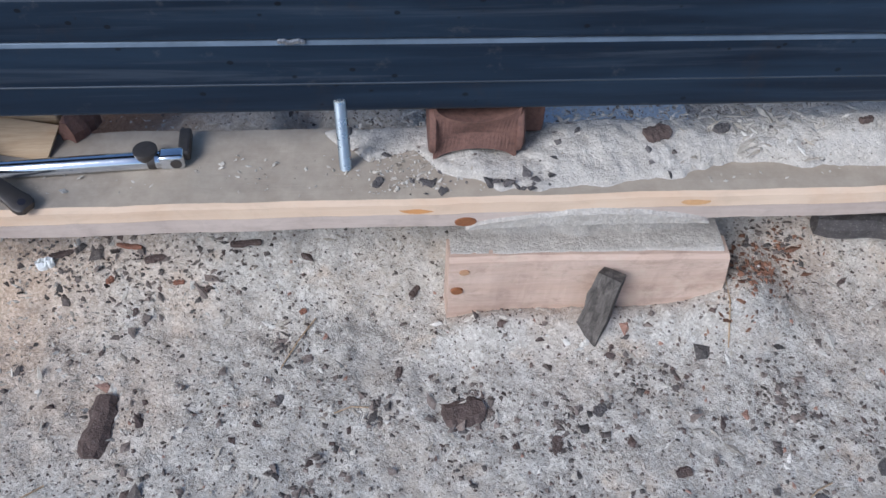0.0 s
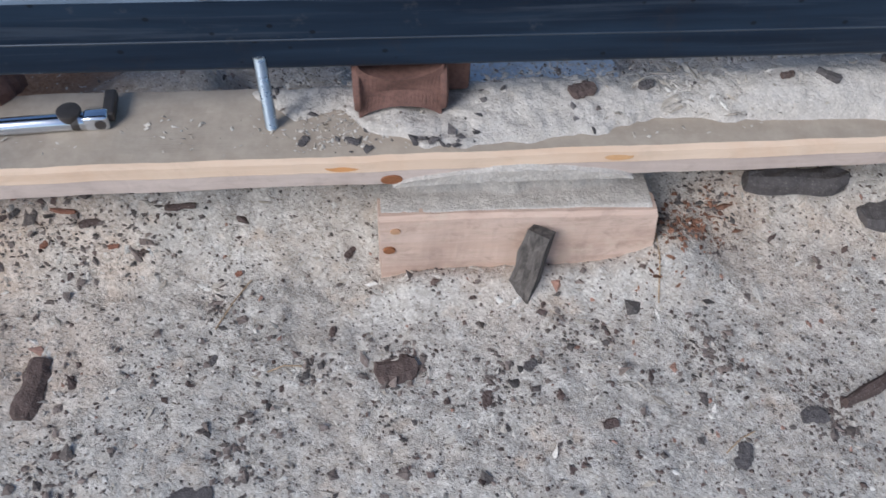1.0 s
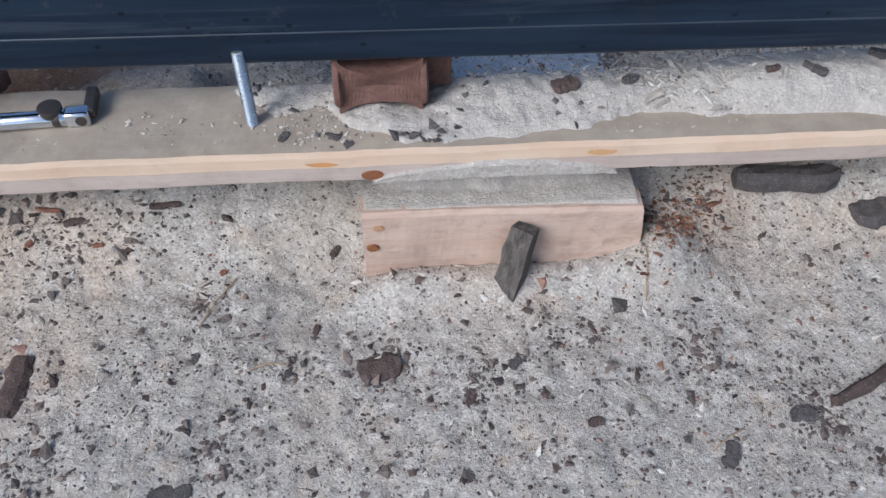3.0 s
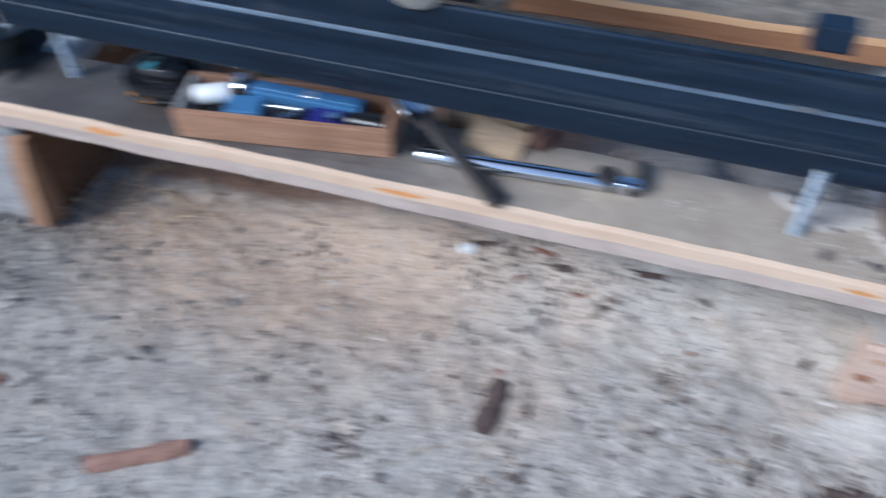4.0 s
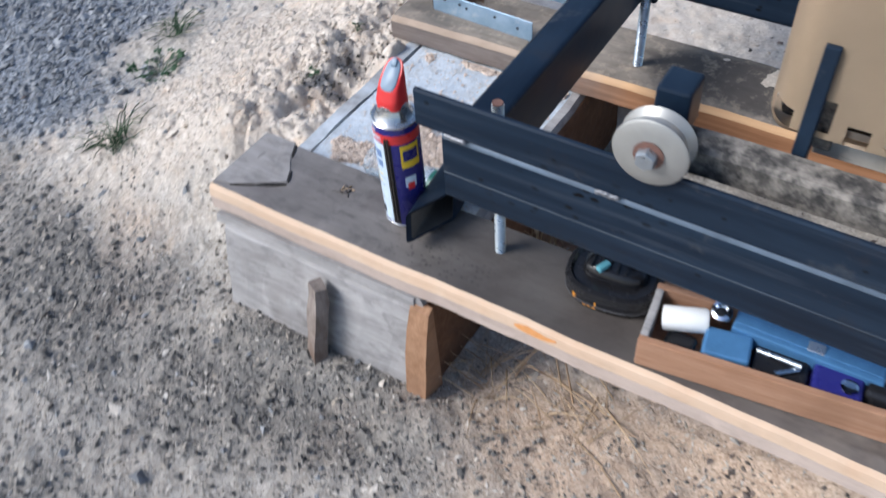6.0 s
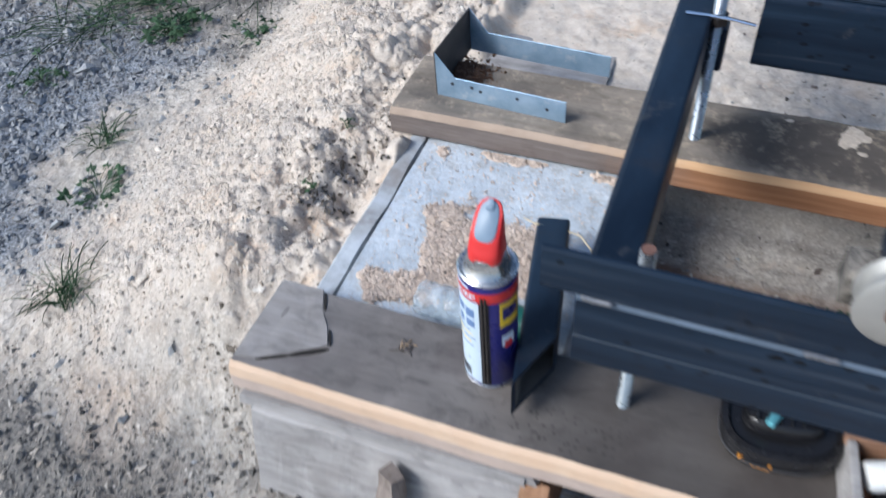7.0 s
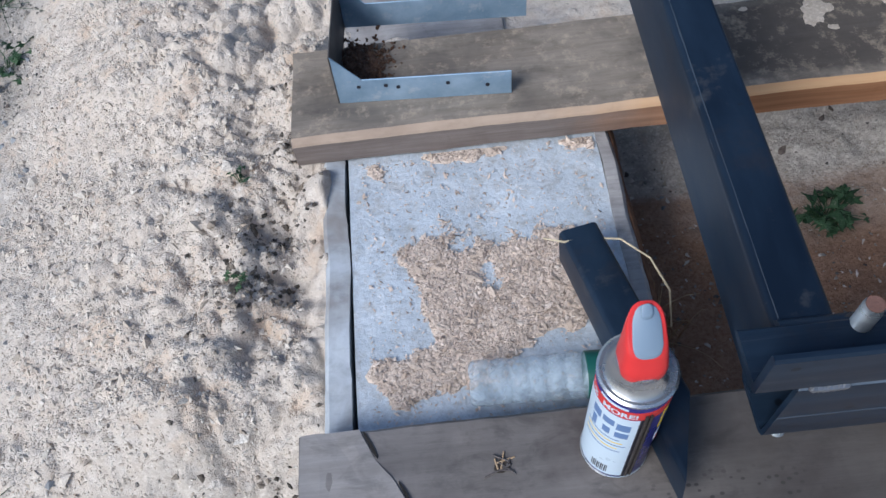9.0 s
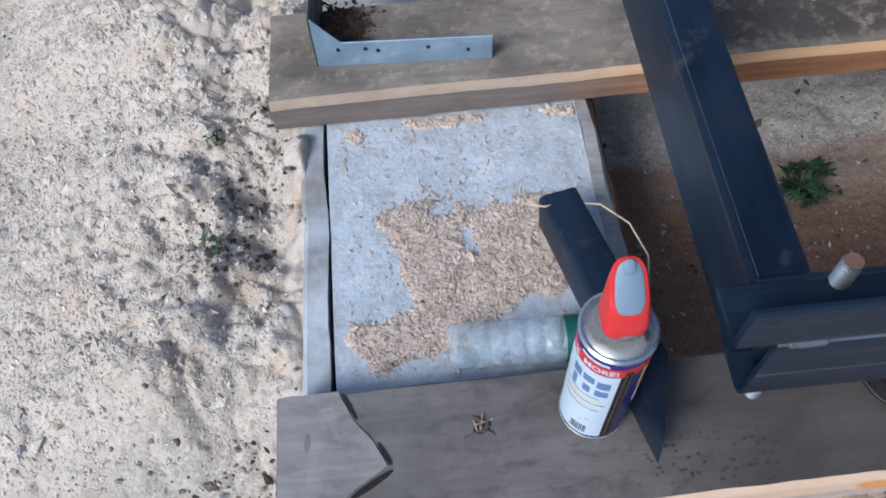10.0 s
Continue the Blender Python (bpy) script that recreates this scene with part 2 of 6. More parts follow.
def make_rust():
    n = Net("rusty_steel", 0.8, 0.15, 0.3)
    a, b = n.noise(22, 6, 0.7), n.noise(160, 4, 0.7)
    c = n.mix(n.ramp(a, 0.3, 0.7), (0.115, 0.062, 0.05), (0.25, 0.135, 0.105))
    c = n.mix(n.ramp(b, 0.45, 0.75, 0, 0.6), c, (0.07, 0.045, 0.04))
    return n.done(c, None, n.math("ADD", a, b), 0.4, 0.002)


def make_galv():
    n = Net("galvanized_sheet", 0.45, 0.55, 0.5)
    a, b = n.noise(20, 5, 0.65), n.cells(55, None, "F1", 0)
    c = n.mix(n.ramp(a, 0.3, 0.7), (0.22, 0.345, 0.48), (0.42, 0.55, 0.68))
    c = n.mix(n.ramp(n.noise(32, 6, 0.75), 0.56, 0.66, 0, 0.55), c, (0.62, 0.66, 0.70))
    return n.done(c, n.ramp(a, 0.3, 0.7, 0.36, 0.6), b, 0.12, 0.001)


def make_glass():
    n = Net("clear_plastic", 0.12, 0.0, 0.6)
    film = n.noise(45, 5, 0.7, None, 0.6)
    n.put(n.b.inputs["Alpha"], n.ramp(film, 0.38, 0.62, 0.14, 0.52))
    return n.done((0.50, 0.60, 0.68), None, film, 0.5, 0.003)


GROUND = make_ground()
HEAP = make_dust("pale_sawdust", (0.42, 0.375, 0.325), (0.58, 0.53, 0.475))
DUST_TAN = make_dust("tan_sawdust", (0.42, 0.35, 0.28), (0.64, 0.56, 0.47))
DUST_WARM = make_dust("warm_sawdust", (0.58, 0.465, 0.375), (0.74, 0.625, 0.525))
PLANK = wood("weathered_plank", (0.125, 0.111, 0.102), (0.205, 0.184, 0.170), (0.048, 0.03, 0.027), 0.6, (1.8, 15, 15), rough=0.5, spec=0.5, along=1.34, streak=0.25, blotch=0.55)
PLANK_END = wood("paler_plank_end", (0.24, 0.222, 0.212), (0.35, 0.33, 0.318), (0.09, 0.08, 0.075), 0.5, (1.8, 15, 15), streak=0.35, blotch=0.4)
CRACK = plain("open_crack", (0.022, 0.019, 0.017), 0.9, 0, 0.6, 200)
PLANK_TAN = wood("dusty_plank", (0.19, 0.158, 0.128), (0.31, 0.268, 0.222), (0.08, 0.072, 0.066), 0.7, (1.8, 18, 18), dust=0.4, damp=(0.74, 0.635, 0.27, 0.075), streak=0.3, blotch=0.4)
EDGE = wood("fresh_sawn_edge", (0.58, 0.42, 0.30), (0.67, 0.52, 0.39), (0.56, 0.33, 0.19), 0.4, (0.9, 16, 16), bump=0.12, streak=0.10, blotch=0.15)
EDGE_BACK = wood("dull_sawn_edge", (0.33, 0.25, 0.19), (0.46, 0.36, 0.28), (0.22, 0.16, 0.12), 0.5, (0.9, 16, 16), bump=0.15, streak=0.15, blotch=0.25, turn=(0.34, (0.50, 0.28, 0.13), (0.62, 0.39, 0.21)))
EDGE_PINK = wood("pinkish_sawn_face", (0.46, 0.365, 0.31), (0.57, 0.47, 0.41), (0.33, 0.26, 0.225), 0.5, (1.2, 16, 16), bump=0.2, streak=0.15, blotch=0.22)
EDGE_GREY = wood("grey_plank_face", (0.16, 0.13, 0.115), (0.25, 0.21, 0.19), (0.10, 0.075, 0.06), 0.5, (1.6, 30, 30), turn=(0.36, (0.26, 0.115, 0.05), (0.46, 0.23, 0.115)))
GREYBOARD = wood("silver_grey_board", (0.285, 0.272, 0.265), (0.47, 0.45, 0.44), (0.14, 0.12, 0.108), 0.65, (1.5, 18, 18), streak=0.4, blotch=0.45)
STAKE_GREY = wood("weathered_stake", (0.17, 0.135, 0.115), (0.34, 0.295, 0.265), (0.12, 0.07, 0.045), 0.7, (18, 18, 2), streak=0.5, blotch=0.4)
SLATWOOD = wood("bluish_slat", (0.40, 0.43, 0.465), (0.54, 0.58, 0.62), (0.20, 0.17, 0.145), 0.9, (8, 2, 8), streak=0.25, blotch=0.4)
ENDGRAIN = wood("cut_end_grain", (0.27, 0.145, 0.08), (0.42, 0.25, 0.15), (0.20, 0.11, 0.07), 0.5, (40, 4, 30))
SLAB = wood("pink_rough_board", (0.55, 0.385, 0.295), (0.66, 0.50, 0.41), (0.30, 0.20, 0.16), 0.5, (1.4, 15, 15), dust=0.3, streak=0.3, blotch=0.4)
TRAYWOOD = wood("reddish_box_wood", (0.34, 0.175, 0.10), (0.50, 0.30, 0.195), (0.18, 0.09, 0.05), 0.4, (3, 60, 60), bump=0.2)
BLOCKWOOD = wood("yellow_block_wood", (0.40, 0.27, 0.16), (0.55, 0.42, 0.28), (0.38, 0.20, 0.09), 0.5, (3, 50, 50))
BROWNSIDE = wood("damp_brown_board", (0.12, 0.06, 0.035), (0.22, 0.115, 0.065), (0.06, 0.035, 0.025), 0.5, (2.5, 40, 40))
KNOT = plain("dark_knot", (0.28, 0.11, 0.045), 0.7, 0, 0.5, 220)
STEEL, RAILSTEEL, CONCRETE, RUST, GALV, GLASS = make_steel(), make_steel("spotted_black_steel", True), make_concrete(), make_rust(), make_galv(), make_glass()
WELD = plain("weld_bead", (0.30, 0.31, 0.33), 0.4, 0.8, 0.4, 200, 0.3)
ZINC = plain("zinc_plated_steel", (0.50, 0.55, 0.60), 0.3, 0.85, 0.25, 120)
DISC = plain("satin_wheel_disc", (0.40, 0.395, 0.375), 0.45, 0.45, 0.25, 30)
CHROME = plain("polished_chrome", (0.62, 0.66, 0.72), 0.1, 1.0, 0.1, 40, 0.0)
TOOLSTEEL = plain("dark_tool_steel", (0.085, 0.075, 0.07), 0.5, 0.6, 0.5, 40, 0.1)
RED = plain("red_plastic", (0.62, 0.035, 0.035), 0.35, 0, 0.05, 40, 0.02)
GREY = plain("blue_grey_plastic", (0.20, 0.27, 0.35), 0.4, 0, 0.05, 40, 0.02)
BLUE = plain("navy_lacquer", (0.022, 0.022, 0.16), 0.28, 0, 0.05, 40, 0.0)
WHITE = plain("white_print", (0.58, 0.69, 0.79), 0.35, 0, 0.06, 40, 0.0)
YELLOW = plain("yellow_print", (0.80, 0.56, 0.03), 0.35, 0, 0.05, 40, 0.0)
INK = plain("blue_print", (0.13, 0.22, 0.42), 0.4, 0, 0.1, 40, 0.0)
BLACKINK = plain("black_print", (0.02, 0.02, 0.03), 0.4, 0, 0.1, 40, 0.0)
TIN = plain("tinned_steel", (0.55, 0.56, 0.57), 0.28, 0.9, 0.15, 60, 0.02)
BLACKPLASTIC = plain("black_plastic", (0.014, 0.014, 0.016), 0.22, 0, 0.3, 50, 0.03)
ORANGE = plain("orange_print", (0.75, 0.30, 0.03), 0.4, 0, 0.2, 90, 0.0)
WHITEPLASTIC = plain("white_plastic", (0.80, 0.80, 0.78), 0.4, 0, 0.08, 40, 0.02)
TEAL = plain("teal_plastic", (0.12, 0.36, 0.42), 0.4, 0, 0.1, 60, 0.02)
BLUEPAINT = plain("blue_painted_metal", (0.085, 0.22, 0.42), 0.4, 0.2, 0.35, 50, 0.08)
GREEN = plain("dark_green_plastic", (0.015, 0.10, 0.08), 0.35, 0, 0.1, 40, 0.02)
GREY_TRIM = plain("dull_grey_trim", (0.06, 0.06, 0.065), 0.5, 0, 0.3, 60, 0.03)
BEIGE = plain("beige_plastic", (0.57, 0.44, 0.305), 0.5, 0, 0.15, 14, 0.05)


def make_dirty():
    n = Net("dusty_carriage_steel", 0.8, 0.0, 0.3)
    a = n.noise(34, 6, 0.7)
    c = n.mix(n.ramp(n.noise(120, 4), 0.3, 0.7), (0.03, 0.03, 0.03), (0.11, 0.10, 0.09))
    c = n.mix(n.ramp(a, 0.44, 0.64, 0.0, 0.72), c, (0.40, 0.36, 0.31))
    return n.done(c, None, a, 0.4, 0.003)


def make_cream():
    n = Net("chipped_cream_paint", 0.7, 0.0, 0.3)
    a = n.noise(24, 5, 0.65)
    c = n.mix(n.ramp(a, 0.3, 0.7), (0.50, 0.455, 0.38), (0.66, 0.62, 0.54))
    c = n.mix(n.ramp(n.noise(30, 5, 0.7, n.mapped((0.5, 1, 2.2)), 0.8), 0.62, 0.67, 0.0, 0.9), c, (0.03, 0.028, 0.026))
    return n.done(c, None, a, 0.2, 0.002)


CREAM = make_cream()
DIRTY = make_dirty()
BARK = make_bits("brown_bark", (0.085, 0.062, 0.056), (0.18, 0.125, 0.105))
BARK_RED = make_bits("red_bark", (0.22, 0.095, 0.06), (0.36, 0.18, 0.125))
BARK_PINK = make_bits("pinkish_bark", (0.34, 0.185, 0.135), (0.46, 0.28, 0.215))
BARK_GREY = make_bits("grey_bark", (0.085, 0.076, 0.074), (0.17, 0.15, 0.145))
CRUMB = make_bits("dark_crumb_mix", (0.085, 0.075, 0.07), (0.27, 0.21, 0.18))
STONE = make_bits("grey_stone_mix", (0.19, 0.195, 0.205), (0.46, 0.47, 0.48))
SHAVING = make_bits("pale_shaving_mix", (0.42, 0.36, 0.29), (0.78, 0.73, 0.66))
STRAW = make_bits("dry_grass_mix", (0.34, 0.22, 0.13), (0.62, 0.46, 0.29))
PALESTRAW = make_bits("pale_straw", (0.60, 0.50, 0.34), (0.74, 0.66, 0.48))
STAKEWOOD = wood("dark_splintered_wood", (0.035, 0.030, 0.028), (0.20, 0.175, 0.155), (0.04, 0.035, 0.032), 0.6, (60, 60, 4), bump=0.8)
LEAF = make_bits("green_leaf_mix", (0.024, 0.06, 0.028), (0.06, 0.12, 0.055), 0.6)


# ---- helpers for shapes ----
def part(name, bm, material, parent=None, label="", smooth=False):
    """Links a bmesh as one mesh object, under a thing or a part."""
    me = bpy.data.meshes.new(name)
    bmesh.ops.recalc_face_normals(bm, faces=bm.faces[:])
    bm.to_mesh(me)
    bm.free()
    me.materials.append(material)
    if smooth:
        me.shade_smooth()
        me.set_sharp_from_angle(angle=radians(40))
    ob = new(name, me)
    if parent:
        ob.parent = parent
    if label:
        ob["label"] = label
    return ob


def thing(name, label, category, m=None, group="", kind=""):
    ob = new(name)
    if m is not None:
        ob.matrix_world = m
    return tagged(ob, label, category, group, kind)


def box(size, at=(0, 0, 0), bevel=0.0, seg=2, m=None):
    bm = bmesh.new()
    bmesh.ops.create_cube(bm, size=1.0, matrix=Matrix.Translation(at) @ Matrix.Diagonal((*size, 1)))
    if bevel:
        bmesh.ops.bevel(bm, geom=bm.edges[:], offset=bevel, segments=seg, profile=0.5, affect="EDGES")
    if m is not None:
        bm.transform(m)
    return bm


def tube(r1, r2, depth, m=None, seg=32, bevel=0.0):
    bm = bmesh.new()
    bmesh.ops.create_cone(bm, cap_ends=True, segments=seg, radius1=r1, radius2=r2, depth=depth)
    if bevel:
        rim = [e for e in bm.edges if abs(e.verts[0].co.z - e.verts[1].co.z) < 1e-6]
        bmesh.ops.bevel(bm, geom=rim, offset=bevel, segments=2, profile=0.5, affect="EDGES")
    if m is not None:
        bm.transform(m)
    return bm


def lathe(profile, seg=40, m=None):
    """Turns (radius, height) pairs round z."""
    bm = bmesh.new()
    rings = []
    for r, z in profile:
        rings.append([bm.verts.new((r * math.cos(2 * math.pi * i / seg), r * math.sin(2 * math.pi * i / seg), z)) for i in range(seg)])
    for lo, hi in zip(rings, rings[1:]):
        for i in range(seg):
            bm.faces.new((lo[i], lo[(i + 1) % seg], hi[(i + 1) % seg], hi[i]))
    bm.faces.new(rings[0][::-1]), bm.faces.new(rings[-1])
    if m is not None:
        bm.transform(m)
    return bm


def sweep(profile, x0, x1, steps=1, warp=None):
    """Runs a closed (y, z) outline along x; warp moves each vertex."""
    bm = bmesh.new()
    rings = []
    for k in range(steps + 1):
        x = x0 + (x1 - x0) * k / steps
        ring = []
        for y, z in profile:
            v = Vector((x, y, z))
            ring.append(bm.verts.new(warp(v) if warp else v))
        rings.append(ring)
    n = len(profile)
    for a, b in zip(rings, rings[1:]):
        for i in range(n):
            bm.faces.new((a[i], a[(i + 1) % n], b[(i + 1) % n], b[i]))
    bm.faces.new(rings[0][::-1]), bm.faces.new(rings[-1])
    return bm


def strand(points, r, seg=6):
    """A thin round rod along points."""
    bm = bmesh.new()
    pts = [Vector(p) for p in points]
    rings = []
    for i, p in enumerate(pts):
        d = (pts[min(i + 1, len(pts) - 1)] - pts[max(i - 1, 0)]).normalized()
        q = d.to_track_quat("Z", "Y").to_matrix()
        rings.append([bm.verts.new(p + q @ Vector((r * math.cos(2 * math.pi * k / seg), r * math.sin(2 * math.pi * k / seg), 0))) for k in range(seg)])
    for a, b in zip(rings, rings[1:]):
        for k in range(seg):
            bm.faces.new((a[k], a[(k + 1) % seg], b[(k + 1) % seg], b[k]))
    bm.faces.new(rings[0][::-1]), bm.faces.new(rings[-1])
    return bm


def rounded(w, h, r, seg=4, cx=0.0, cy=0.0):
    """Outline of a rounded rectangle."""
    out = []
    for sx, sy, a0 in ((1, 1, 0), (-1, 1, 90), (-1, -1, 180), (1, -1, 270)):
        for k in range(seg + 1):
            a = radians(a0 + 90 * k / seg)
            out.append((cx + sx * (w / 2 - r) + r * math.cos(a), cy + sy * (h / 2 - r) + r * math.sin(a)))
    return out


def hollow(outer, inner, x0, x1):
    """A hollow section along x with open ends."""
    bm = bmesh.new()
    n = len(outer)
    ring = [[bm.verts.new((x, y, z)) for y, z in o] for x in (x0, x1) for o in (outer, inner)]
    a, b, c, d = ring
    for i in range(n):
        j = (i + 1) % n
        bm.faces.new((a[i], a[j], c[j], c[i])), bm.faces.new((b[j], b[i], d[i], d[j]))
        bm.faces.new((a[j], a[i], b[i], b[j])), bm.faces.new((c[i], c[j], d[j], d[i]))
    return bm


def hash01(ix, iy, seed):
    v = np.sin(ix * 127.1 + iy * 311.7 + seed * 74.7) * 43758.5453
    return v - np.floor(v)


def vnoise(x, y, seed=0):
    ix, iy = np.floor(x), np.floor(y)
    fx, fy = x - ix, y - iy
    fx, fy = fx * fx * (3 - 2 * fx), fy * fy * (3 - 2 * fy)
    a, b = hash01(ix, iy, seed), hash01(ix + 1, iy, seed)
    c, d = hash01(ix, iy + 1, seed), hash01(ix + 1, iy + 1, seed)
    return (a + (b - a) * fx) * (1 - fy) + (c + (d - c) * fx) * fy


def fbm(x, y, octaves=4, seed=0, gain=0.5):
    s, amp, tot = 0.0, 1.0, 0.0
    for o in range(octaves):
        s, tot = s + amp * vnoise(x * 2 ** o + 17.3 * o, y * 2 ** o - 9.1 * o, seed + o), tot + amp
        amp *= gain
    return s / tot


def ss(v, lo, hi):
    k = np.clip((v - lo) / (hi - lo), 0, 1)
    return k * k * (3 - 2 * k)


def lumps(x, y, seed=0):
    """Rounded clods packed side by side, one to a unit cell."""
    ix, iy = np.floor(x), np.floor(y)
    best = np.full(np.broadcast(x, y).shape, 9.0)
    for dx in (-1, 0, 1):
        for dy in (-1, 0, 1):
            cx, cy = ix + dx, iy + dy
            px, py = cx + hash01(cx, cy, seed), cy + hash01(cx, cy, seed + 31)
            best = np.minimum(best, ((x - px) ** 2 + (y - py) ** 2) * (0.7 + 1.4 * hash01(cx, cy, seed + 57)))
    return np.clip(1 - 1.5 * best, 0, 1)


# ---- the lie of the land ----
def land(x, y):
    """Height of the ground, with its heaps of sawdust."""
    x, y = np.asarray(x, float), np.asarray(y, float)
    z = 0.035 + 0.03 * (fbm(x * 3, y * 3, 3, 5) - 0.5)
    z = z + 0.070 * ss(y, -0.04, 0.13) * ss(x, 0.75, 1.15)
    z = z + 0.030 * np.exp(-((y + 0.055) / 0.035) ** 2) * ss(x, 1.72, 1.86) * (1 - ss(x, 2.15, 2.3))
    z = z + 0.060 * np.exp(-((x - 2.27) / 0.075) ** 2 - ((y + 0.03) / 0.06) ** 2)
    z = z + 0.030 * np.exp(-((y + 0.075) / 0.05) ** 2) * ss(x, -0.12, 0.05) * (1 - ss(x, 0.42, 0.56))
    edge = 0.022 + 0.02 * (fbm(x * 7, y * 7, 3, 9) - 0.5)
    mound = ss(x, -0.75, -0.08) * ss(y, -0.03, 0.24) * (1 - ss(x, edge, edge + 0.05))
    z = z + 0.185 * mound
    z = z + 0.17 * ss(y, 0.70, 0.80) * ss(x, -0.6, -0.1) * (1 - mound)
    heap = np.exp(-((y - 0.245) / 0.10) ** 2) * ss(x, 1.20, 1.45) * (1 - 0.85 * ss(x, 1.74, 1.86)) * (1 - 0.7 * np.exp(-((x - 1.60) / 0.03) ** 2))
    z = z + 0.13 * heap
    wx, wy = x + 0.03 * fbm(x * 20, y * 20, 3, 23), y + 0.03 * fbm(x * 20, y * 20, 3, 24)
    crest = 0.15 + 1.1 * fbm(x * 6, y * 6, 3, 27) + 0.7 * ss(x, -0.32, -0.12)
    z = z + mound * (0.075 * (fbm(x * 4, y * 4, 3, 25) - 0.5) + crest * (0.021 * lumps(wx * 12, wy * 12, 3) + 0.0095 * lumps(wx * 30, wy * 30, 5) + 0.002 * lumps(x * 78, y * 78, 7)) - 0.013)
    pit = np.exp(-((x + 0.055) / 0.05) ** 2) * ss(y, 0.22, 0.34) * (1 - ss(y, 0.62, 0.75))
    z = z - 0.030 * pit * np.clip(fbm(x * 17, y * 17, 3, 28) * 2.2 - 0.6, 0, 1)
    z = z + (fbm(x * 22, y * 22, 4, 2, 0.6) - 0.5) * (0.010 + 0.010 * mound)
    z = z + (fbm(x * 60, y * 60, 2, 12, 0.5) - 0.5) * 0.008 + mound * (fbm(x * 85, y * 85, 3, 14, 0.7) - 0.5) * 0.004
    return z


def zone_gravel(x, y):
    w = 0.25 * (fbm(x * 4, y * 4, 4, 31) - 0.5)
    return ss(-x + w * 2, 0.62, 0.86) * (1 - ss(y + w, 0.85, 1.1)) * (1 - 0.9 * ss(y, -0.2, -0.6))


def zone_soil(x, y):
    w = fbm(x * 5, y * 5, 5, 41) - 0.5
    front = (1 - ss(x + w * 0.9, 0.55, 1.15)) * (1 - ss(y + w * 0.3, -0.04, 0.10)) * ss(-x + w, -3, 1.2)
    near = np.exp(-((x - 0.28) / 0.28) ** 2 - ((y + 0.12) / 0.14) ** 2) * 1.3 + 0.8 * w
    far = ss(-x + w, 0.45, 0.8) * ss(y + w, 0.75, 1.05)
    return np.clip(np.maximum(np.maximum(front * (0.62 + 1.6 * w), near), far * 0.8), 0, 0.95)


def zone_mound(x, y):
    w = fbm(x * 5, y * 5, 4, 77) - 0.5
    return np.clip(ss(x + 0.35 * w, -0.72, -0.42) * ss(y + 0.25 * w, 0.0, 0.22) * (1 - 0.55 * ss(x, 0.4, 0.6)), 0, 1) * (1 - ss(x, 0.0, 0.05) * (1 - ss(y, 0.7, 0.75)))


def zone_fresh(x, y):
    w = fbm(x * 6, y * 6, 4, 55) - 0.5
    return np.clip(np.exp(-((x - 0.88) / 0.38) ** 2 - ((y + 0.02) / 0.19) ** 2) * 1.5 + 1.2 * w * np.exp(-((y - 0.02) / 0.3) ** 2) - 0.1, 0, 1)


def zone_brown(x, y):
    w = 0.3 * (fbm(x * 6, y * 6, 4, 51) - 0.5)
    between = ss(x, 0.36, 0.42) * ss(y, 0.12, 0.16) * (1 - ss(y, 0.56, 0.6))
    return np.clip(between * (0.62 + 0.38 * (1 - ss(y, 0.44, 0.52)) + w + 0.3 * (1 - ss(x, 0.45, 0.65))) * (1 - ss(x, 1.25, 1.55)), 0, 1)


def axis(lo, hi, step, reach, fine=(0, 0)):
    """Fine steps from lo to hi, finest over the heap, then ever wider ones out to the horizon."""
    core = list(np.arange(lo, fine[0], step)) + list(np.arange(fine[0], fine[1], step / 2)) + list(np.arange(fine[1], hi, step))
    out, d = [], step
    while not out or out[-1] < reach:
        d *= 1.35
        out.append((out[-1] if out else 0) + d)
    return np.array([lo - v for v in reversed(out)] + core + [core[-1] + v for v in out])


def grid_mesh(name, xs, ys, zfun, material):
    gx, gy = np.meshgrid(xs, ys)
    gz = zfun(gx, gy)
    co = np.stack([gx.ravel(), gy.ravel(), gz.ravel()], 1)
    w, h = len(xs), len(ys)
    i = (np.arange(h - 1)[:, None] * w + np.arange(w - 1)[None, :]).ravel()
    faces = np.stack([i, i + 1, i + 1 + w, i + w], 1)
    me = bpy.data.meshes.new(name)
    me.from_pydata(co.tolist(), [], faces.tolist())
    me.materials.append(material)
    me.shade_smooth()
    return me, gx.ravel(), gy.ravel()


xs, ys = axis(-1.5, 2.9, 0.006, 600, (-0.70, 0.03)), axis(-0.85, 1.35, 0.006, 600, (0.0, 0.9))


def land_far(x, y):
    away = np.maximum(np.maximum(-1.6 - x, x - 3.0), np.maximum(-1.0 - y, y - 1.5))
    k = ss(away, 0.0, 2.0)
    return land(np.clip(x, -4, 6), np.clip(y, -4, 5)) * (1 - k) + 0.05 * k


me, vx, vy = grid_mesh("ground", xs, ys, land_far, GROUND)
for key, zone in (("gravel", zone_gravel), ("soil", zone_soil), ("brown", zone_brown), ("fresh", zone_fresh), ("mound", zone_mound)):
    at = me.attributes.new(key, "FLOAT", "POINT")
    at.data.foreach_set("value", np.asarray(zone(vx, vy), np.float32))
ground = tagged(new("ground", me), "trampled ground of pale sawdust, dark soil and grey gravel", "ground", kind="structure")


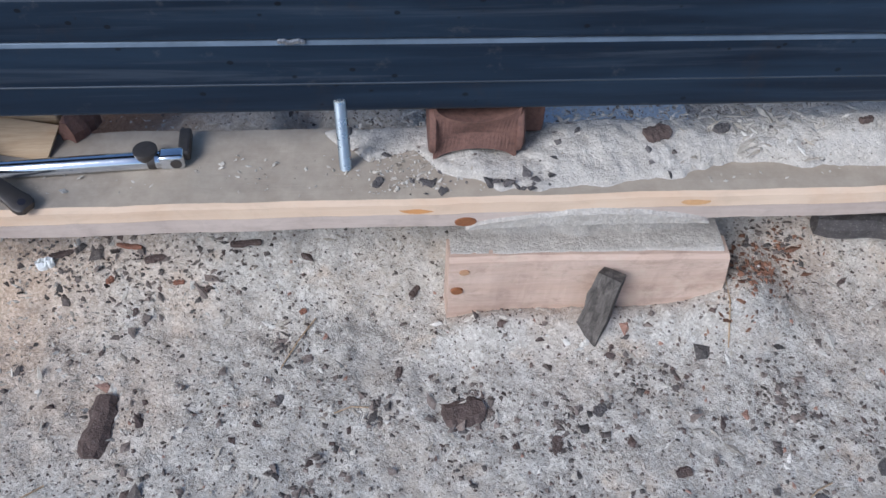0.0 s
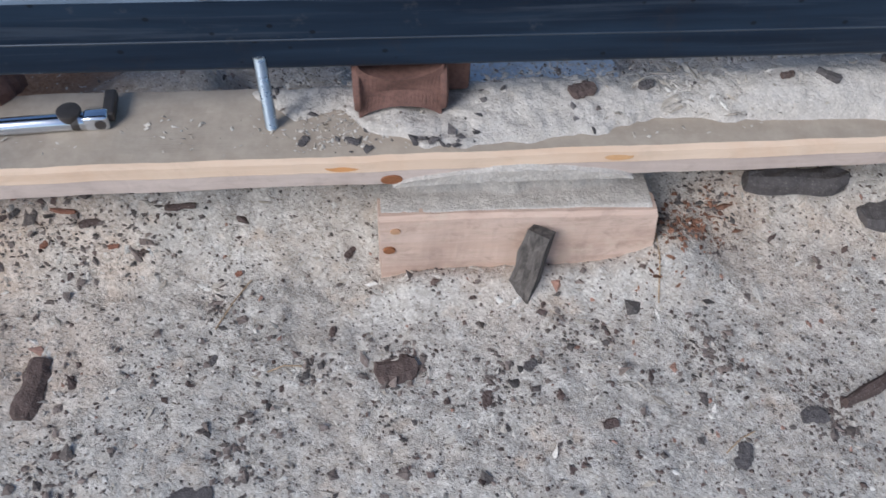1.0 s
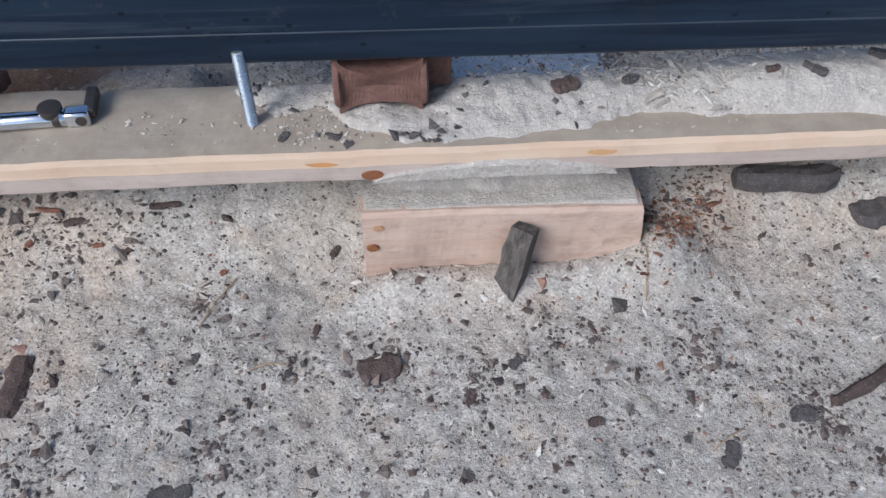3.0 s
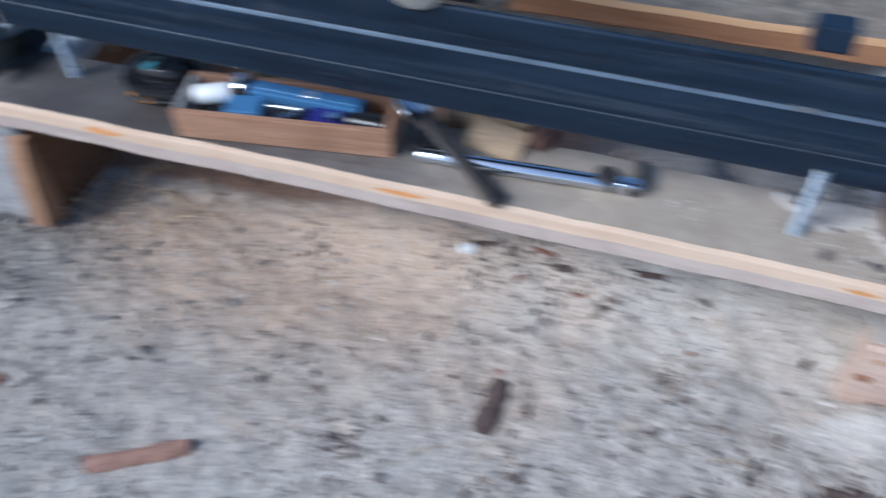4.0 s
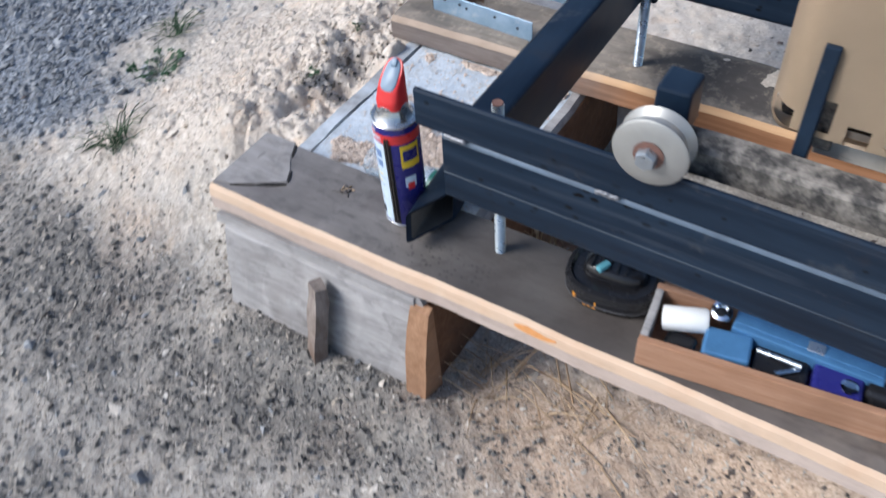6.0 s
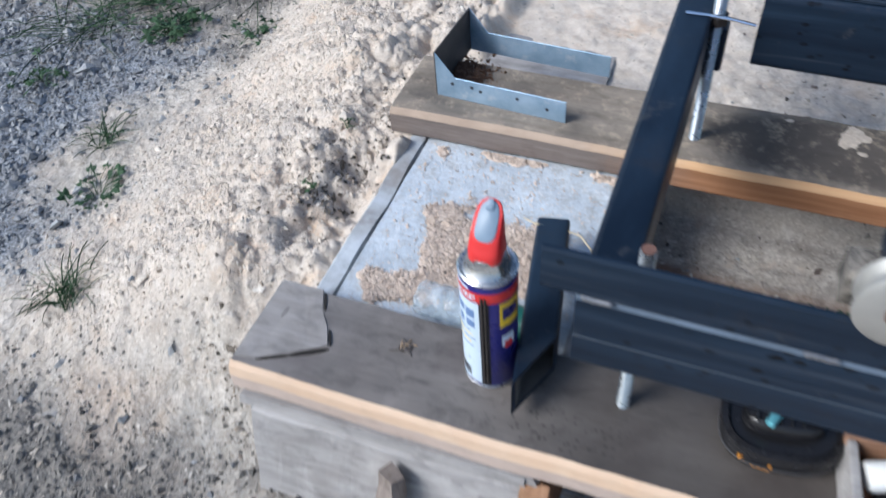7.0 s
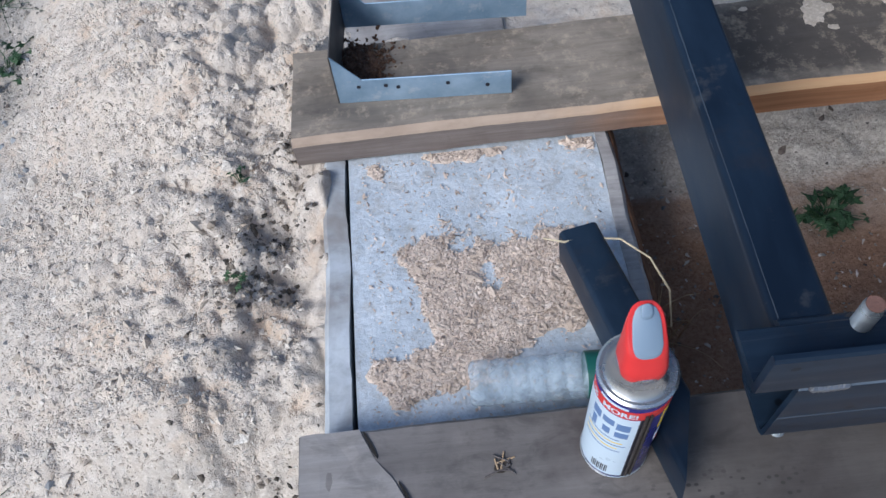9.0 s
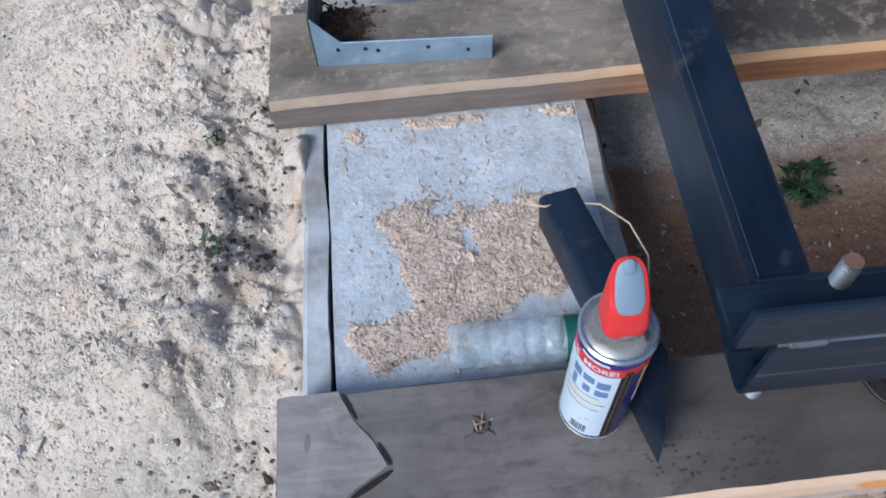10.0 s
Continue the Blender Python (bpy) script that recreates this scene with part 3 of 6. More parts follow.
def scatter(name, label, category, count, zone, size, flat, material, seed, sink=0.3, lift=None, where=(-1.5, 2.9, -0.85, 1.35), long=1.0):
    """Many small lumps lying on the ground, as one object."""
    rng = np.random.default_rng(seed)
    x0, x1, y0, y1 = where
    px, py = rng.uniform(x0, x1, count * 4), rng.uniform(y0, y1, count * 4)
    keep = rng.uniform(0, 1, count * 4) < np.clip(zone(px, py), 0, 1)
    px, py = px[keep][:count], py[keep][:count]
    n = len(px)
    pz = (lift or land)(px, py)
    base = np.array([[1, 0, 0], [-1, 0, 0], [0, 1, 0], [0, -1, 0], [0, 0, 1], [0, 0, -1]], float)
    tri = np.array([[0, 2, 4], [2, 1, 4], [1, 3, 4], [3, 0, 4], [2, 0, 5], [1, 2, 5], [3, 1, 5], [0, 3, 5]])
    s = size * np.exp(rng.normal(0, 0.45, n))
    v = base[None] * (1 + rng.uniform(-0.35, 0.35, (n, 6, 3))) + rng.uniform(-0.25, 0.25, (n, 6, 3))
    v *= s[:, None, None]
    v[:, :, 0] *= long * rng.uniform(0.7, 1.3, n)[:, None]
    v[:, :, 2] *= flat
    ax, ay, az = rng.normal(0, 0.35, n), rng.normal(0, 0.35, n), rng.uniform(0, 6.283, n)
    v[:, :, 2] += v[:, :, 0] * ax[:, None] + v[:, :, 1] * ay[:, None]
    c, sn = np.cos(az)[:, None], np.sin(az)[:, None]
    vx2, vy2 = v[:, :, 0] * c - v[:, :, 1] * sn, v[:, :, 0] * sn + v[:, :, 1] * c
    v[:, :, 0], v[:, :, 1] = vx2 + px[:, None], vy2 + py[:, None]
    v[:, :, 2] += (pz + s * flat * (0.6 - sink))[:, None]
    f = (tri[None] + 6 * np.arange(n)[:, None, None]).reshape(-1, 3)
    m2 = bpy.data.meshes.new(name)
    m2.from_pydata(v.reshape(-1, 3).tolist(), [], f.tolist())
    m2.materials.append(material)
    return tagged(new(name, m2), label, category, kind="stuff")


open_ground = lambda x, y: 1 - ss(x, -0.03, 0.0) * (1 - ss(x, 0.41, 0.44)) * ss(y, -0.05, 0.0) * (1 - ss(y, 0.72, 0.76))
scatter("bark_crumbs", "dark brown bark crumbs strewn over the sawdust", "bark crumbs", 20000,
        lambda x, y: open_ground(x, y) * (0.10 + 0.90 * ss(x, 0.7, 1.25)) * (1 - 0.97 * zone_mound(x, y)) * (1 - 0.8 * zone_brown(x, y)) * (fbm(x * 5, y * 5, 3, 61) * 1.3), 0.0016, 0.5, CRUMB, 3)
scatter("coarse_bark_crumbs", "larger dark bark chips lying in the sawdust", "bark crumbs", 900,
        lambda x, y: open_ground(x, y) * ss(x, 0.3, 1.0) * (1 - 0.9 * zone_brown(x, y)) * fbm(x * 4, y * 4, 3, 66), 0.0042, 0.35, CRUMB, 4, long=1.3)
trodden = lambda x, y: ss(x, 1.0, 1.4) * (0.15 + 1.5 * np.clip(fbm(x * 7, y * 7, 3, 63) - 0.36, 0, 1)) * 2.2
scatter("fine_bark_crumbs", "fine black and brown bark crumbs dotting the pale sawdust", "bark crumbs", 7000, trodden, 0.0013, 0.5, BARK, 31, where=(1.0, 2.9, -0.55, 0.12))
scatter("bark_chips", "thumbnail-sized brown and black bark chips in the sawdust", "bark chips", 340, trodden, 0.0036, 0.3, BARK, 32, where=(1.0, 2.9, -0.55, 0.12), long=1.4)
scatter("red_bark_chips", "reddish bark chips lying among the sawdust", "bark chips", 110, trodden, 0.0030, 0.35, BARK_PINK, 33, where=(1.0, 2.9, -0.55, 0.12), long=1.5)
scatter("pale_splinters", "pale thin splinters lying loose on the sawdust", "wood shavings", 1300, lambda x, y: ss(x, 0.6, 1.0) * fbm(x * 6, y * 6, 3, 64), 0.0016, 0.22, SHAVING, 34, where=(0.6, 2.9, -0.55, 0.12), long=4.0)
CLUSTERS = ((0.905, 0.05, 0.035), (1.83, -0.185, 0.035), (1.71, -0.19, 0.03), (1.97, -0.22, 0.04), (1.45, 0.06, 0.05), (2.10, -0.16, 0.05), (1.60, -0.30, 0.05), (1.33, 0.06, 0.05),
            (2.30, -0.20, 0.05), (2.45, -0.30, 0.05), (1.36, -0.33, 0.05), (1.10, -0.30, 0.05), (1.56, -0.06, 0.03), (2.27, 0.02, 0.03), (2.36, 0.06, 0.04), (1.20, 0.07, 0.04))
scatter("bark_litter", "patches of dark bark litter trodden into the sawdust", "bark crumbs", 5200,
        lambda x, y: sum(np.exp(-((x - a) ** 2 + (y - b) ** 2) / r ** 2) for a, b, r in CLUSTERS) * 0.9, 0.0030, 0.4, CRUMB, 21, where=(0.8, 2.6, -0.45, 0.16), long=1.3)
scatter("wood_shavings", "pale thin wood shavings on the ground", "wood shavings", 36000,
        lambda x, y: open_ground(x, y) * (1 - zone_gravel(x, y)) * (0.9 - 0.6 * zone_mound(x, y) - 0.6 * zone_brown(x, y)), 0.0015, 0.3, SHAVING, 5, long=2.2)
scatter("gravel_stones", "small blue-grey gravel stones", "gravel", 15000, lambda x, y: (zone_gravel(x, y) * 0.9 + 0.02 * ss(-x, -0.9, 0.0)) * (1 - zone_mound(x, y)), 0.0050, 0.7, STONE, 6,
        where=(-1.9, 0.9, -0.9, 1.5))
scatter("soil_crumbs", "dark crumbly soil and grit before the timber", "soil", 30000,
        lambda x, y: open_ground(x, y) * zone_soil(x, y) * (1 - 0.95 * zone_mound(x, y)) * 1.1, 0.0020, 0.8, make_bits("soil_crumb_mix", (0.10, 0.097, 0.094), (0.40, 0.37, 0.33)), 7, where=(-1.5, 1.3, -0.9, 1.35))
scatter("soil_clods", "dark clods of soil before the form board", "soil", 2600,
        lambda x, y: open_ground(x, y) * zone_soil(x, y) ** 2 * (1 - zone_mound(x, y)) * 1.2, 0.0036, 0.8, make_bits("soil_clod_mix", (0.11, 0.105, 0.10), (0.32, 0.295, 0.265)), 9, where=(-1.0, 1.1, -0.8, 0.2))
scatter("sawdust_clods", "loose clods of pale sawdust on the heap", "sawdust", 9000,
        lambda x, y: open_ground(x, y) * ss(x, -0.8, -0.3) * (1 - ss(x, 0.0, 0.05)) * ss(y, 0.0, 0.2) * fbm(x * 6, y * 6, 3, 71) * 1.5, 0.0013, 0.8,
        make_bits("clod_mix", (0.58, 0.495, 0.40), (0.78, 0.71, 0.62)), 8, sink=0.75, where=(-1.0, 0.05, 0.0, 1.35))
scatter("heap_foot_crumbs", "dark crumbs and soil at the foot of the sawdust heap", "soil", 1700,
        lambda x, y: np.exp(-((x + 0.07) / 0.055) ** 2) * ss(y, 0.0, 0.1) * (1 - ss(y, 0.60, 0.75)) * np.clip(fbm(x * 11, y * 11, 3, 73) * 2.6 - 0.9, 0, 1), 0.0026, 0.7, make_bits("heap_foot_mix", (0.05, 0.045, 0.04), (0.42, 0.35, 0.28)), 12, where=(-0.25, 0.03, 0.0, 0.8))
scatter("sawdust_lumps", "rounded lumps of damp pale sawdust over the heap", "sawdust", 2600,
        lambda x, y: open_ground(x, y) * zone_mound(x, y) * np.clip(fbm(x * 7, y * 7, 3, 74) * 2.4 - 0.7, 0, 1), 0.0030, 0.8, make_bits("damp_lump_mix", (0.60, 0.51, 0.42), (0.80, 0.73, 0.64)), 15, sink=0.55, where=(-0.75, 0.02, 0.0, 1.1))
scatter("sawdust_grains", "fine pale grains of sawdust on the heap", "sawdust", 30000,
        lambda x, y: open_ground(x, y) * zone_mound(x, y) * 1.2, 0.0011, 0.6, make_bits("grain_mix", (0.52, 0.43, 0.345), (0.82, 0.765, 0.69)), 10, where=(-0.75, 0.02, 0.0, 1.1), long=1.6)


# ---- planks and piers ----
def worn(seed, amp=0.0025):
    def f(v):
        d = noise.noise_vector(v * 9 + Vector((seed, seed, seed))) * amp
        return v + d + noise.noise_vector(v * 40 + Vector((seed, 0, 0))) * amp * 0.35
    return f


def plank(name, label, x0, x1, y0, y1, ztop, thick, bev, top, edge, face, seed, steps, skew=0.0, share=0.45):
    """A long sawn plank: weathered top, sawn bevel along the front, lower front face."""
    ob = thing(name, label, "plank")
    z0 = ztop - thick
    mid = ztop - thick * share
    ny = 8
    def w(v, base=worn(seed)):
        """Wear, and the slight turn of the plank towards its far end."""
        v = base(v)
        v.y -= skew * max(0.0, v.x - 1.1)
        return v
    body = [(y0 + bev, ztop - 0.0008)]
    body += [(y0 + bev + (y1 - y0 - bev) * k / ny, ztop) for k in range(1, ny)]
    body += [(y1 - 0.004, ztop), (y1, ztop - 0.005), (y1, z0), (y0 + 0.012, z0), (y0 + 0.012, mid)]
    part("board", sweep(body, x0, x1, steps, w), top, ob)
    part("sawn_edge", sweep([(y0 + bev, ztop - 0.0004), (y0 + bev * 0.4, ztop - 0.006), (y0 + 0.001, mid), (y0 + 0.013, mid), (y0 + bev + 0.004, ztop - 0.004)], x0 - 0.001, x1, steps, w), edge, ob, "fresh orange sawn edge")
    part("lower_face", sweep([(y0 + 0.001, mid - 0.0005), (y0, z0 + 0.003), (y0 + 0.003, z0 - 0.001), (y0 + 0.013, z0 - 0.001), (y0 + 0.013, mid - 0.0005)], x0 - 0.001, x1, steps, w), face, ob, "dull lower front face")
    return ob


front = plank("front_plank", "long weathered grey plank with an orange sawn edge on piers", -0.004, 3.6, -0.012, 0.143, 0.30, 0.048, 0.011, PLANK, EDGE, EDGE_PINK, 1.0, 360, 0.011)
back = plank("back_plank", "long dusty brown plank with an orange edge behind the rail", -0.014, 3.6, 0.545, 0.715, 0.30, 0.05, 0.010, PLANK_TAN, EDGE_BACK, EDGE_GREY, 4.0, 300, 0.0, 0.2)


def oval(rx, rz, depth, m, seg=18):
    bm = bmesh.new()
    bmesh.ops.create_cone(bm, cap_ends=True, segments=seg, radius1=1, radius2=0.92, depth=1)
    bm.transform(m @ Matrix.Diagonal((rx, rz, depth, 1)))
    return bm


# knots in the sawn edge and the top of the front plank
part("knot", oval(0.016, 0.0085, 0.004, pose(1.829, -0.0205, 0.263, 90)), KNOT, front, "dark brown knot")
part("knot", oval(0.028, 0.0075, 0.003, pose(1.765, -0.0155, 0.287, 62)), plain("amber_knot", (0.52, 0.25, 0.09), 0.7, 0, 0.3, 120), front, "amber knot")
part("knot", oval(0.022, 0.005, 0.003, pose(2.145, -0.0195, 0.286, 62)), plain("pale_knot", (0.52, 0.30, 0.14), 0.7, 0, 0.3, 120), front, "amber knot")
part("knot", oval(0.045, 0.006, 0.003, pose(1.11, -0.008, 0.287, 62)), plain("amber_knot", (0.60, 0.27, 0.09), 0.7, 0, 0.3, 120), front, "amber knot")
part("knot", oval(0.035, 0.006, 0.003, pose(0.60, -0.008, 0.287, 62)), plain("amber_knot", (0.60, 0.27, 0.09), 0.7, 0, 0.3, 120), front, "amber knot")
part("knot", oval(0.010, 0.007, 0.002, pose(0.207, 0.088, 0.3004, 0, 0, 25), 9), plain("cracked_knot", (0.045, 0.036, 0.03), 0.9, 0, 0.6, 200), front, "dark cracked knot")
for k, (a, d, ln) in enumerate(((15, 0.004, 0.02), (60, -0.004, 0.014), (-40, 0.0, 0.022), (100, 0.006, 0.012), (150, -0.006, 0.018), (200, 0.003, 0.03), (75, 0.001, 0.02), (-10, -0.005, 0.016))):
    part("knot_splinter", box((ln, 0.0018, 0.0022), (ln * 0.25, d, 0), 0.0006, 1, pose(0.207, 0.088, 0.3018, 0, 6, a)), BARK_GREY if k % 3 else BLOCKWOOD, front)


# the plank's split corner: a paler flake lifted along a dark crack
def flake_plate(outline, z0, z1, seed):
    bm = bmesh.new()
    top = [bm.verts.new((x, y, z1)) for x, y in outline]
    f = bm.faces.new(top)
    bmesh.ops.poke(bm, faces=[f])
    bmesh.ops.subdivide_edges(bm, edges=bm.edges[:], cuts=3, use_grid_fill=True)
    r = bmesh.ops.extrude_face_region(bm, geom=bm.faces[:])
    for v in r["geom"]:
        if isinstance(v, bmesh.types.BMVert):
            v.co.z = z0
    for v in bm.verts:
        v.co += noise.noise_vector(v.co * 60 + Vector((seed, 0, 0))) * 0.0015
    return bm


part("split_corner", flake_plate([(-0.003, 0.006), (0.028, 0.012), (0.066, 0.032), (0.108, 0.058), (0.096, 0.083), (0.077, 0.108), (0.062, 0.142), (-0.002, 0.142)], 0.296, 0.3024, 3), PLANK_END, front, "paler grey split corner")
for (ax, ay), (bx, by), wd in (((0.026, 0.008), (0.070, 0.029), 0.002), ((0.066, 0.027), (0.114, 0.054), 0.0034), ((0.112, 0.058), (0.099, 0.084), 0.0016), ((0.080, 0.108), (0.065, 0.141), 0.002)):
    ln = math.hypot(bx - ax, by - ay)
    part("crack", oval(ln / 2, wd, 0.004, pose((ax + bx) / 2, (ay + by) / 2, 0.3005, 0, 0, math.degrees(math.atan2(by - ay, bx - ax)))), CRACK, front, "dark open crack")


def form_board(name, label, corners, thick, material, seed, steps=40):
    """A board standing on edge between two lower and two upper front corners."""
    bl, br, tl, tr = (Vector(c) for c in corners)
    nrm = (br - bl).cross(tl - bl).normalized()
    w = worn(seed, 0.004)
    bm = bmesh.new()
    rows = []
    for k in range(steps + 1):
        u = k / steps
        lo, hi = bl.lerp(br, u), tl.lerp(tr, u)
        ring = []
        for v, d in ((0, 0), (0.15, 0), (0.35, 0), (0.6, 0), (0.8, 0), (0.96, 0), (1.0, 0.006), (1.0, thick), (0, thick)):
            ring.append(bm.verts.new(w(lo.lerp(hi, v) - nrm * d)))
        rows.append(ring)
    n = len(rows[0])
    for a, b in zip(rows, rows[1:]):
        for i in range(n):
            bm.faces.new((a[i], a[(i + 1) % n], b[(i + 1) % n], b[i]))
    bm.faces.new(rows[0]), bm.faces.new(rows[-1][::-1])
    return tagged(part(name, bm, material), label, "board")


def pier(name, x0, x1, y0, y1, top):
    """A block of concrete with an uneven top."""
    gx, gy = np.linspace(x0, x1, 60), np.linspace(y0, y1, 90)
    bm = bmesh.new()
    vs = []
    for y in gy:
        row = []
        for x in gx:
            z = top + 0.006 * (float(fbm(np.array(x * 18), np.array(y * 18), 4, 8)) - 0.5)
            row.append(bm.verts.new((x, y, z)))
        vs.append(row)
    for j in range(len(gy) - 1):
        for i in range(len(gx) - 1):
            bm.faces.new((vs[j][i], vs[j][i + 1], vs[j + 1][i + 1], vs[j + 1][i]))
    rim = [e for e in bm.edges if e.is_boundary]
    ext = bmesh.ops.extrude_edge_only(bm, edges=rim)
    for v in ext["geom"]:
        if isinstance(v, bmesh.types.BMVert):
            v.co.z = -0.05
    return part(name, bm, CONCRETE, None, "", True)


tagged(pier("concrete_pier", 0.052, 0.392, -0.002, 0.715, 0.245), "pale blue-grey concrete pier cast in a timber form", "concrete pier")
tagged(pier("concrete_pier", 1.84, 2.20, 0.065, 0.72, 0.245), "sawdust-covered concrete pier under the planks", "concrete pier")
form_board("form_board", "silver-grey weathered form board leaning before the concrete pier", ((0.004, -0.058, 0.03), (0.404, -0.052, 0.03), (0.018, -0.021, 0.231), (0.418, -0.017, 0.229)), 0.024, GREYBOARD, 7)
split = form_board("split_strip", "thin split strip of grey board under the plank", ((0.006, -0.0225, 0.2345), (0.40, -0.0185, 0.2325), (0.008, -0.0185, 0.251), (0.40, -0.0145, 0.250)), 0.012, GREYBOARD, 9)
split["category"] = "wood strip"
slab = form_board("form_board", "pinkish rough form board standing before the pier", ((1.806, -0.032, 0.03), (2.238, -0.036, 0.03), (1.808, -0.024, 0.182), (2.226, -0.028, 0.171)), 0.042, SLAB, 12)
part("knot", oval(0.0095, 0.007, 0.004, pose(1.822, -0.0285, 0.112, 90, 0, 0)), KNOT, slab, "dark red knot")
part("knot", oval(0.008, 0.006, 0.004, pose(1.832, -0.0260, 0.155, 90, 0, 0)), plain("amber_knot", (0.52, 0.30, 0.17), 0.7, 0, 0.4, 120), slab, "amber knot")
form_board("form_board", "grey form board along the side of the pier", ((0.016, 0.72, 0.05), (0.010, -0.01, 0.05), (0.018, 0.72, 0.248), (0.012, -0.01, 0.246)), 0.032, SLATWOOD, 15)
form_board("form_board", "grey form board along the inner side of the pier", ((0.414, -0.040, 0.03), (0.414, 0.715, 0.03), (0.416, -0.012, 0.249), (0.412, 0.715, 0.248)), 0.022, GREYBOARD, 18)
inner = form_board("form_board", "damp brown form board along the inner side of the pier", ((0.424, -0.045, 0.03), (0.424, 0.715, 0.03), (0.424, -0.012, 0.235), (0.421, 0.715, 0.238)), 0.008, BROWNSIDE, 21)
we = worn(61, 0.006)
bm = sweep([(-0.066, 0.03), (-0.056, 0.09), (-0.046, 0.14), (-0.036, 0.19), (-0.024, 0.236), (-0.010, 0.24), (-0.010, 0.03)], 0.394, 0.432, 6, we)
part("end_grain", bm, ENDGRAIN, inner, "orange cut end")


def stake(name, label, base, top, w, d, material, seed):
    b, t = Vector(base), Vector(top)
    q = (t - b).to_track_quat("Z", "Y").to_matrix().to_4x4()
    ln = (t - b).length
    bm = bmesh.new()
    rings = []
    for k in range(9):
        u = k / 8
        s = 1.0 if k < 8 else 0.86
        ring = [Vector((sx * w / 2 * s, sy * d / 2 * s, u * ln)) for sx, sy in ((-1, -1), (0, -1.12), (1, -1), (1, 1), (-1, 1))]
        rings.append([bm.verts.new(p + noise.noise_vector(p * 30 + Vector((seed, k, 0))) * 0.004) for p in ring])
    for a, c in zip(rings, rings[1:]):
        for i in range(5):
            bm.faces.new((a[i], a[(i + 1) % 5], c[(i + 1) % 5], c[i]))
    bm.faces.new(rings[0][::-1]), bm.faces.new(rings[-1])
    bm.transform(Matrix.Translation(b) @ Matrix.Rotation(0, 4, "Z") @ q)
    return tagged(part(name, bm, material), label, "stake")


stake("stake", "weathered wooden stake driven in before the form board", (0.214, -0.088, -0.02), (0.236, -0.046, 0.220), 0.031, 0.024, STAKE_GREY, 3)
stake("stake", "grey splintered stake leaning against the pinkish board", (2.012, -0.088, -0.01), (2.046, -0.046, 0.162), 0.040, 0.026, STAKEWOOD, 5)


# ---- sawdust lying on timber and concrete ----
def dust_patch(name, label, x0, x1, y0, y1, zbase, height, zone, material, step=0.004, seed=0):
    """A thin uneven layer that sinks into its support where the zone ends."""
    gx, gy = np.arange(x0, x1, step), np.arange(y0, y1, step)

    def f(x, y):
        k = zone(x, y)
        n1 = fbm(x * 40, y * 40, 4, seed, 0.6) - 0.5
        return zbase - 0.004 + k * (height + 0.004) + n1 * min(0.010, height * 2.2) * np.clip(k * 2, 0, 1) + (fbm(x * 130, y * 130, 2, seed + 3) - 0.5) * 0.002
    m2, _, _ = grid_mesh(name, gx, gy, f, material)
    return tagged(new(name, m2), label, "sawdust", kind="stuff")


def zone_crate(x, y):
    w = fbm(x * 13, y * 13, 5, 81, 0.6) - 0.5
    c = np.exp(-(((x - 0.225 + 0.2 * (y - 0.3)) / 0.135) ** 4) - ((y - 0.325) / 0.085) ** 4)
    t = ss(y, 0.50, 0.545) * ss(x, 0.08, 0.2)
    lower = np.exp(-(((x - 0.125) / 0.075) ** 2) - ((y - 0.215) / 0.05) ** 2)
    clear = np.exp(-(((x - 0.10) / 0.045) ** 2) - ((y - 0.30) / 0.06) ** 2) + np.exp(-(((x - 0.345) / 0.04) ** 2) - ((y - 0.29) / 0.06) ** 2)
    return ss(np.maximum(np.maximum(c, t), lower) - 0.55 * clear + w * 2.4, 0.40, 0.72)


dust_patch("sawdust_patch", "tan sawdust and chips spread over the concrete", 0.06, 0.39, 0.15, 0.545, 0.2462, 0.0022, zone_crate, DUST_WARM, 0.003, 5)
scatter("chip_layer", "light brown wood chips on the concrete pier", "wood chips", 14000, lambda x, y: zone_crate(x, y) * 0.95 + 0.04, 0.00085, 0.3,
        make_bits("tan_chip_mix", (0.60, 0.475, 0.39), (0.80, 0.69, 0.60)), 11, lift=lambda x, y: 0.2468 + 0.0025 * zone_crate(x, y), where=(0.07, 0.385, 0.16, 0.54), long=1.9)


HEAP_X = (1.60, 1.655, 1.70, 1.765, 1.80, 1.845, 1.875, 1.98, 2.13, 2.18, 2.25, 2.33, 2.41, 2.50, 3.30)
HEAP_Y = (0.170, 0.095, 0.050, 0.072, 0.030, 0.022, -0.004, -0.003, 0.001, 0.030, 0.034, 0.022, 0.011, 0.009, 0.006)


def heap_front(x, y):
    return np.interp(x, HEAP_X, HEAP_Y) + 0.03 * (fbm(x * 16, y * 16, 4, 91) - 0.5)


def zone_heap(x, y):
    """Where sawdust covers the plank: up to its sawn edge beside the saddle, further back along the rest."""
    lo = heap_front(x, y)
    return ss(y, lo, lo + 0.016)


def heap_height(x, y):
    rise = ss(x, 1.885, 2.0) * ss(y, 0.0, 0.07) * (1 - ss(y, 0.08, 0.135) * (1 - 0.6 * ss(x, 2.2, 2.42)))
    return 0.003 + (0.014 + 0.018 * ss(x, 2.2, 2.42)) * rise + 0.012 * np.exp(-((x - 1.845) / 0.03) ** 2 - ((y - 0.05) / 0.03) ** 2)


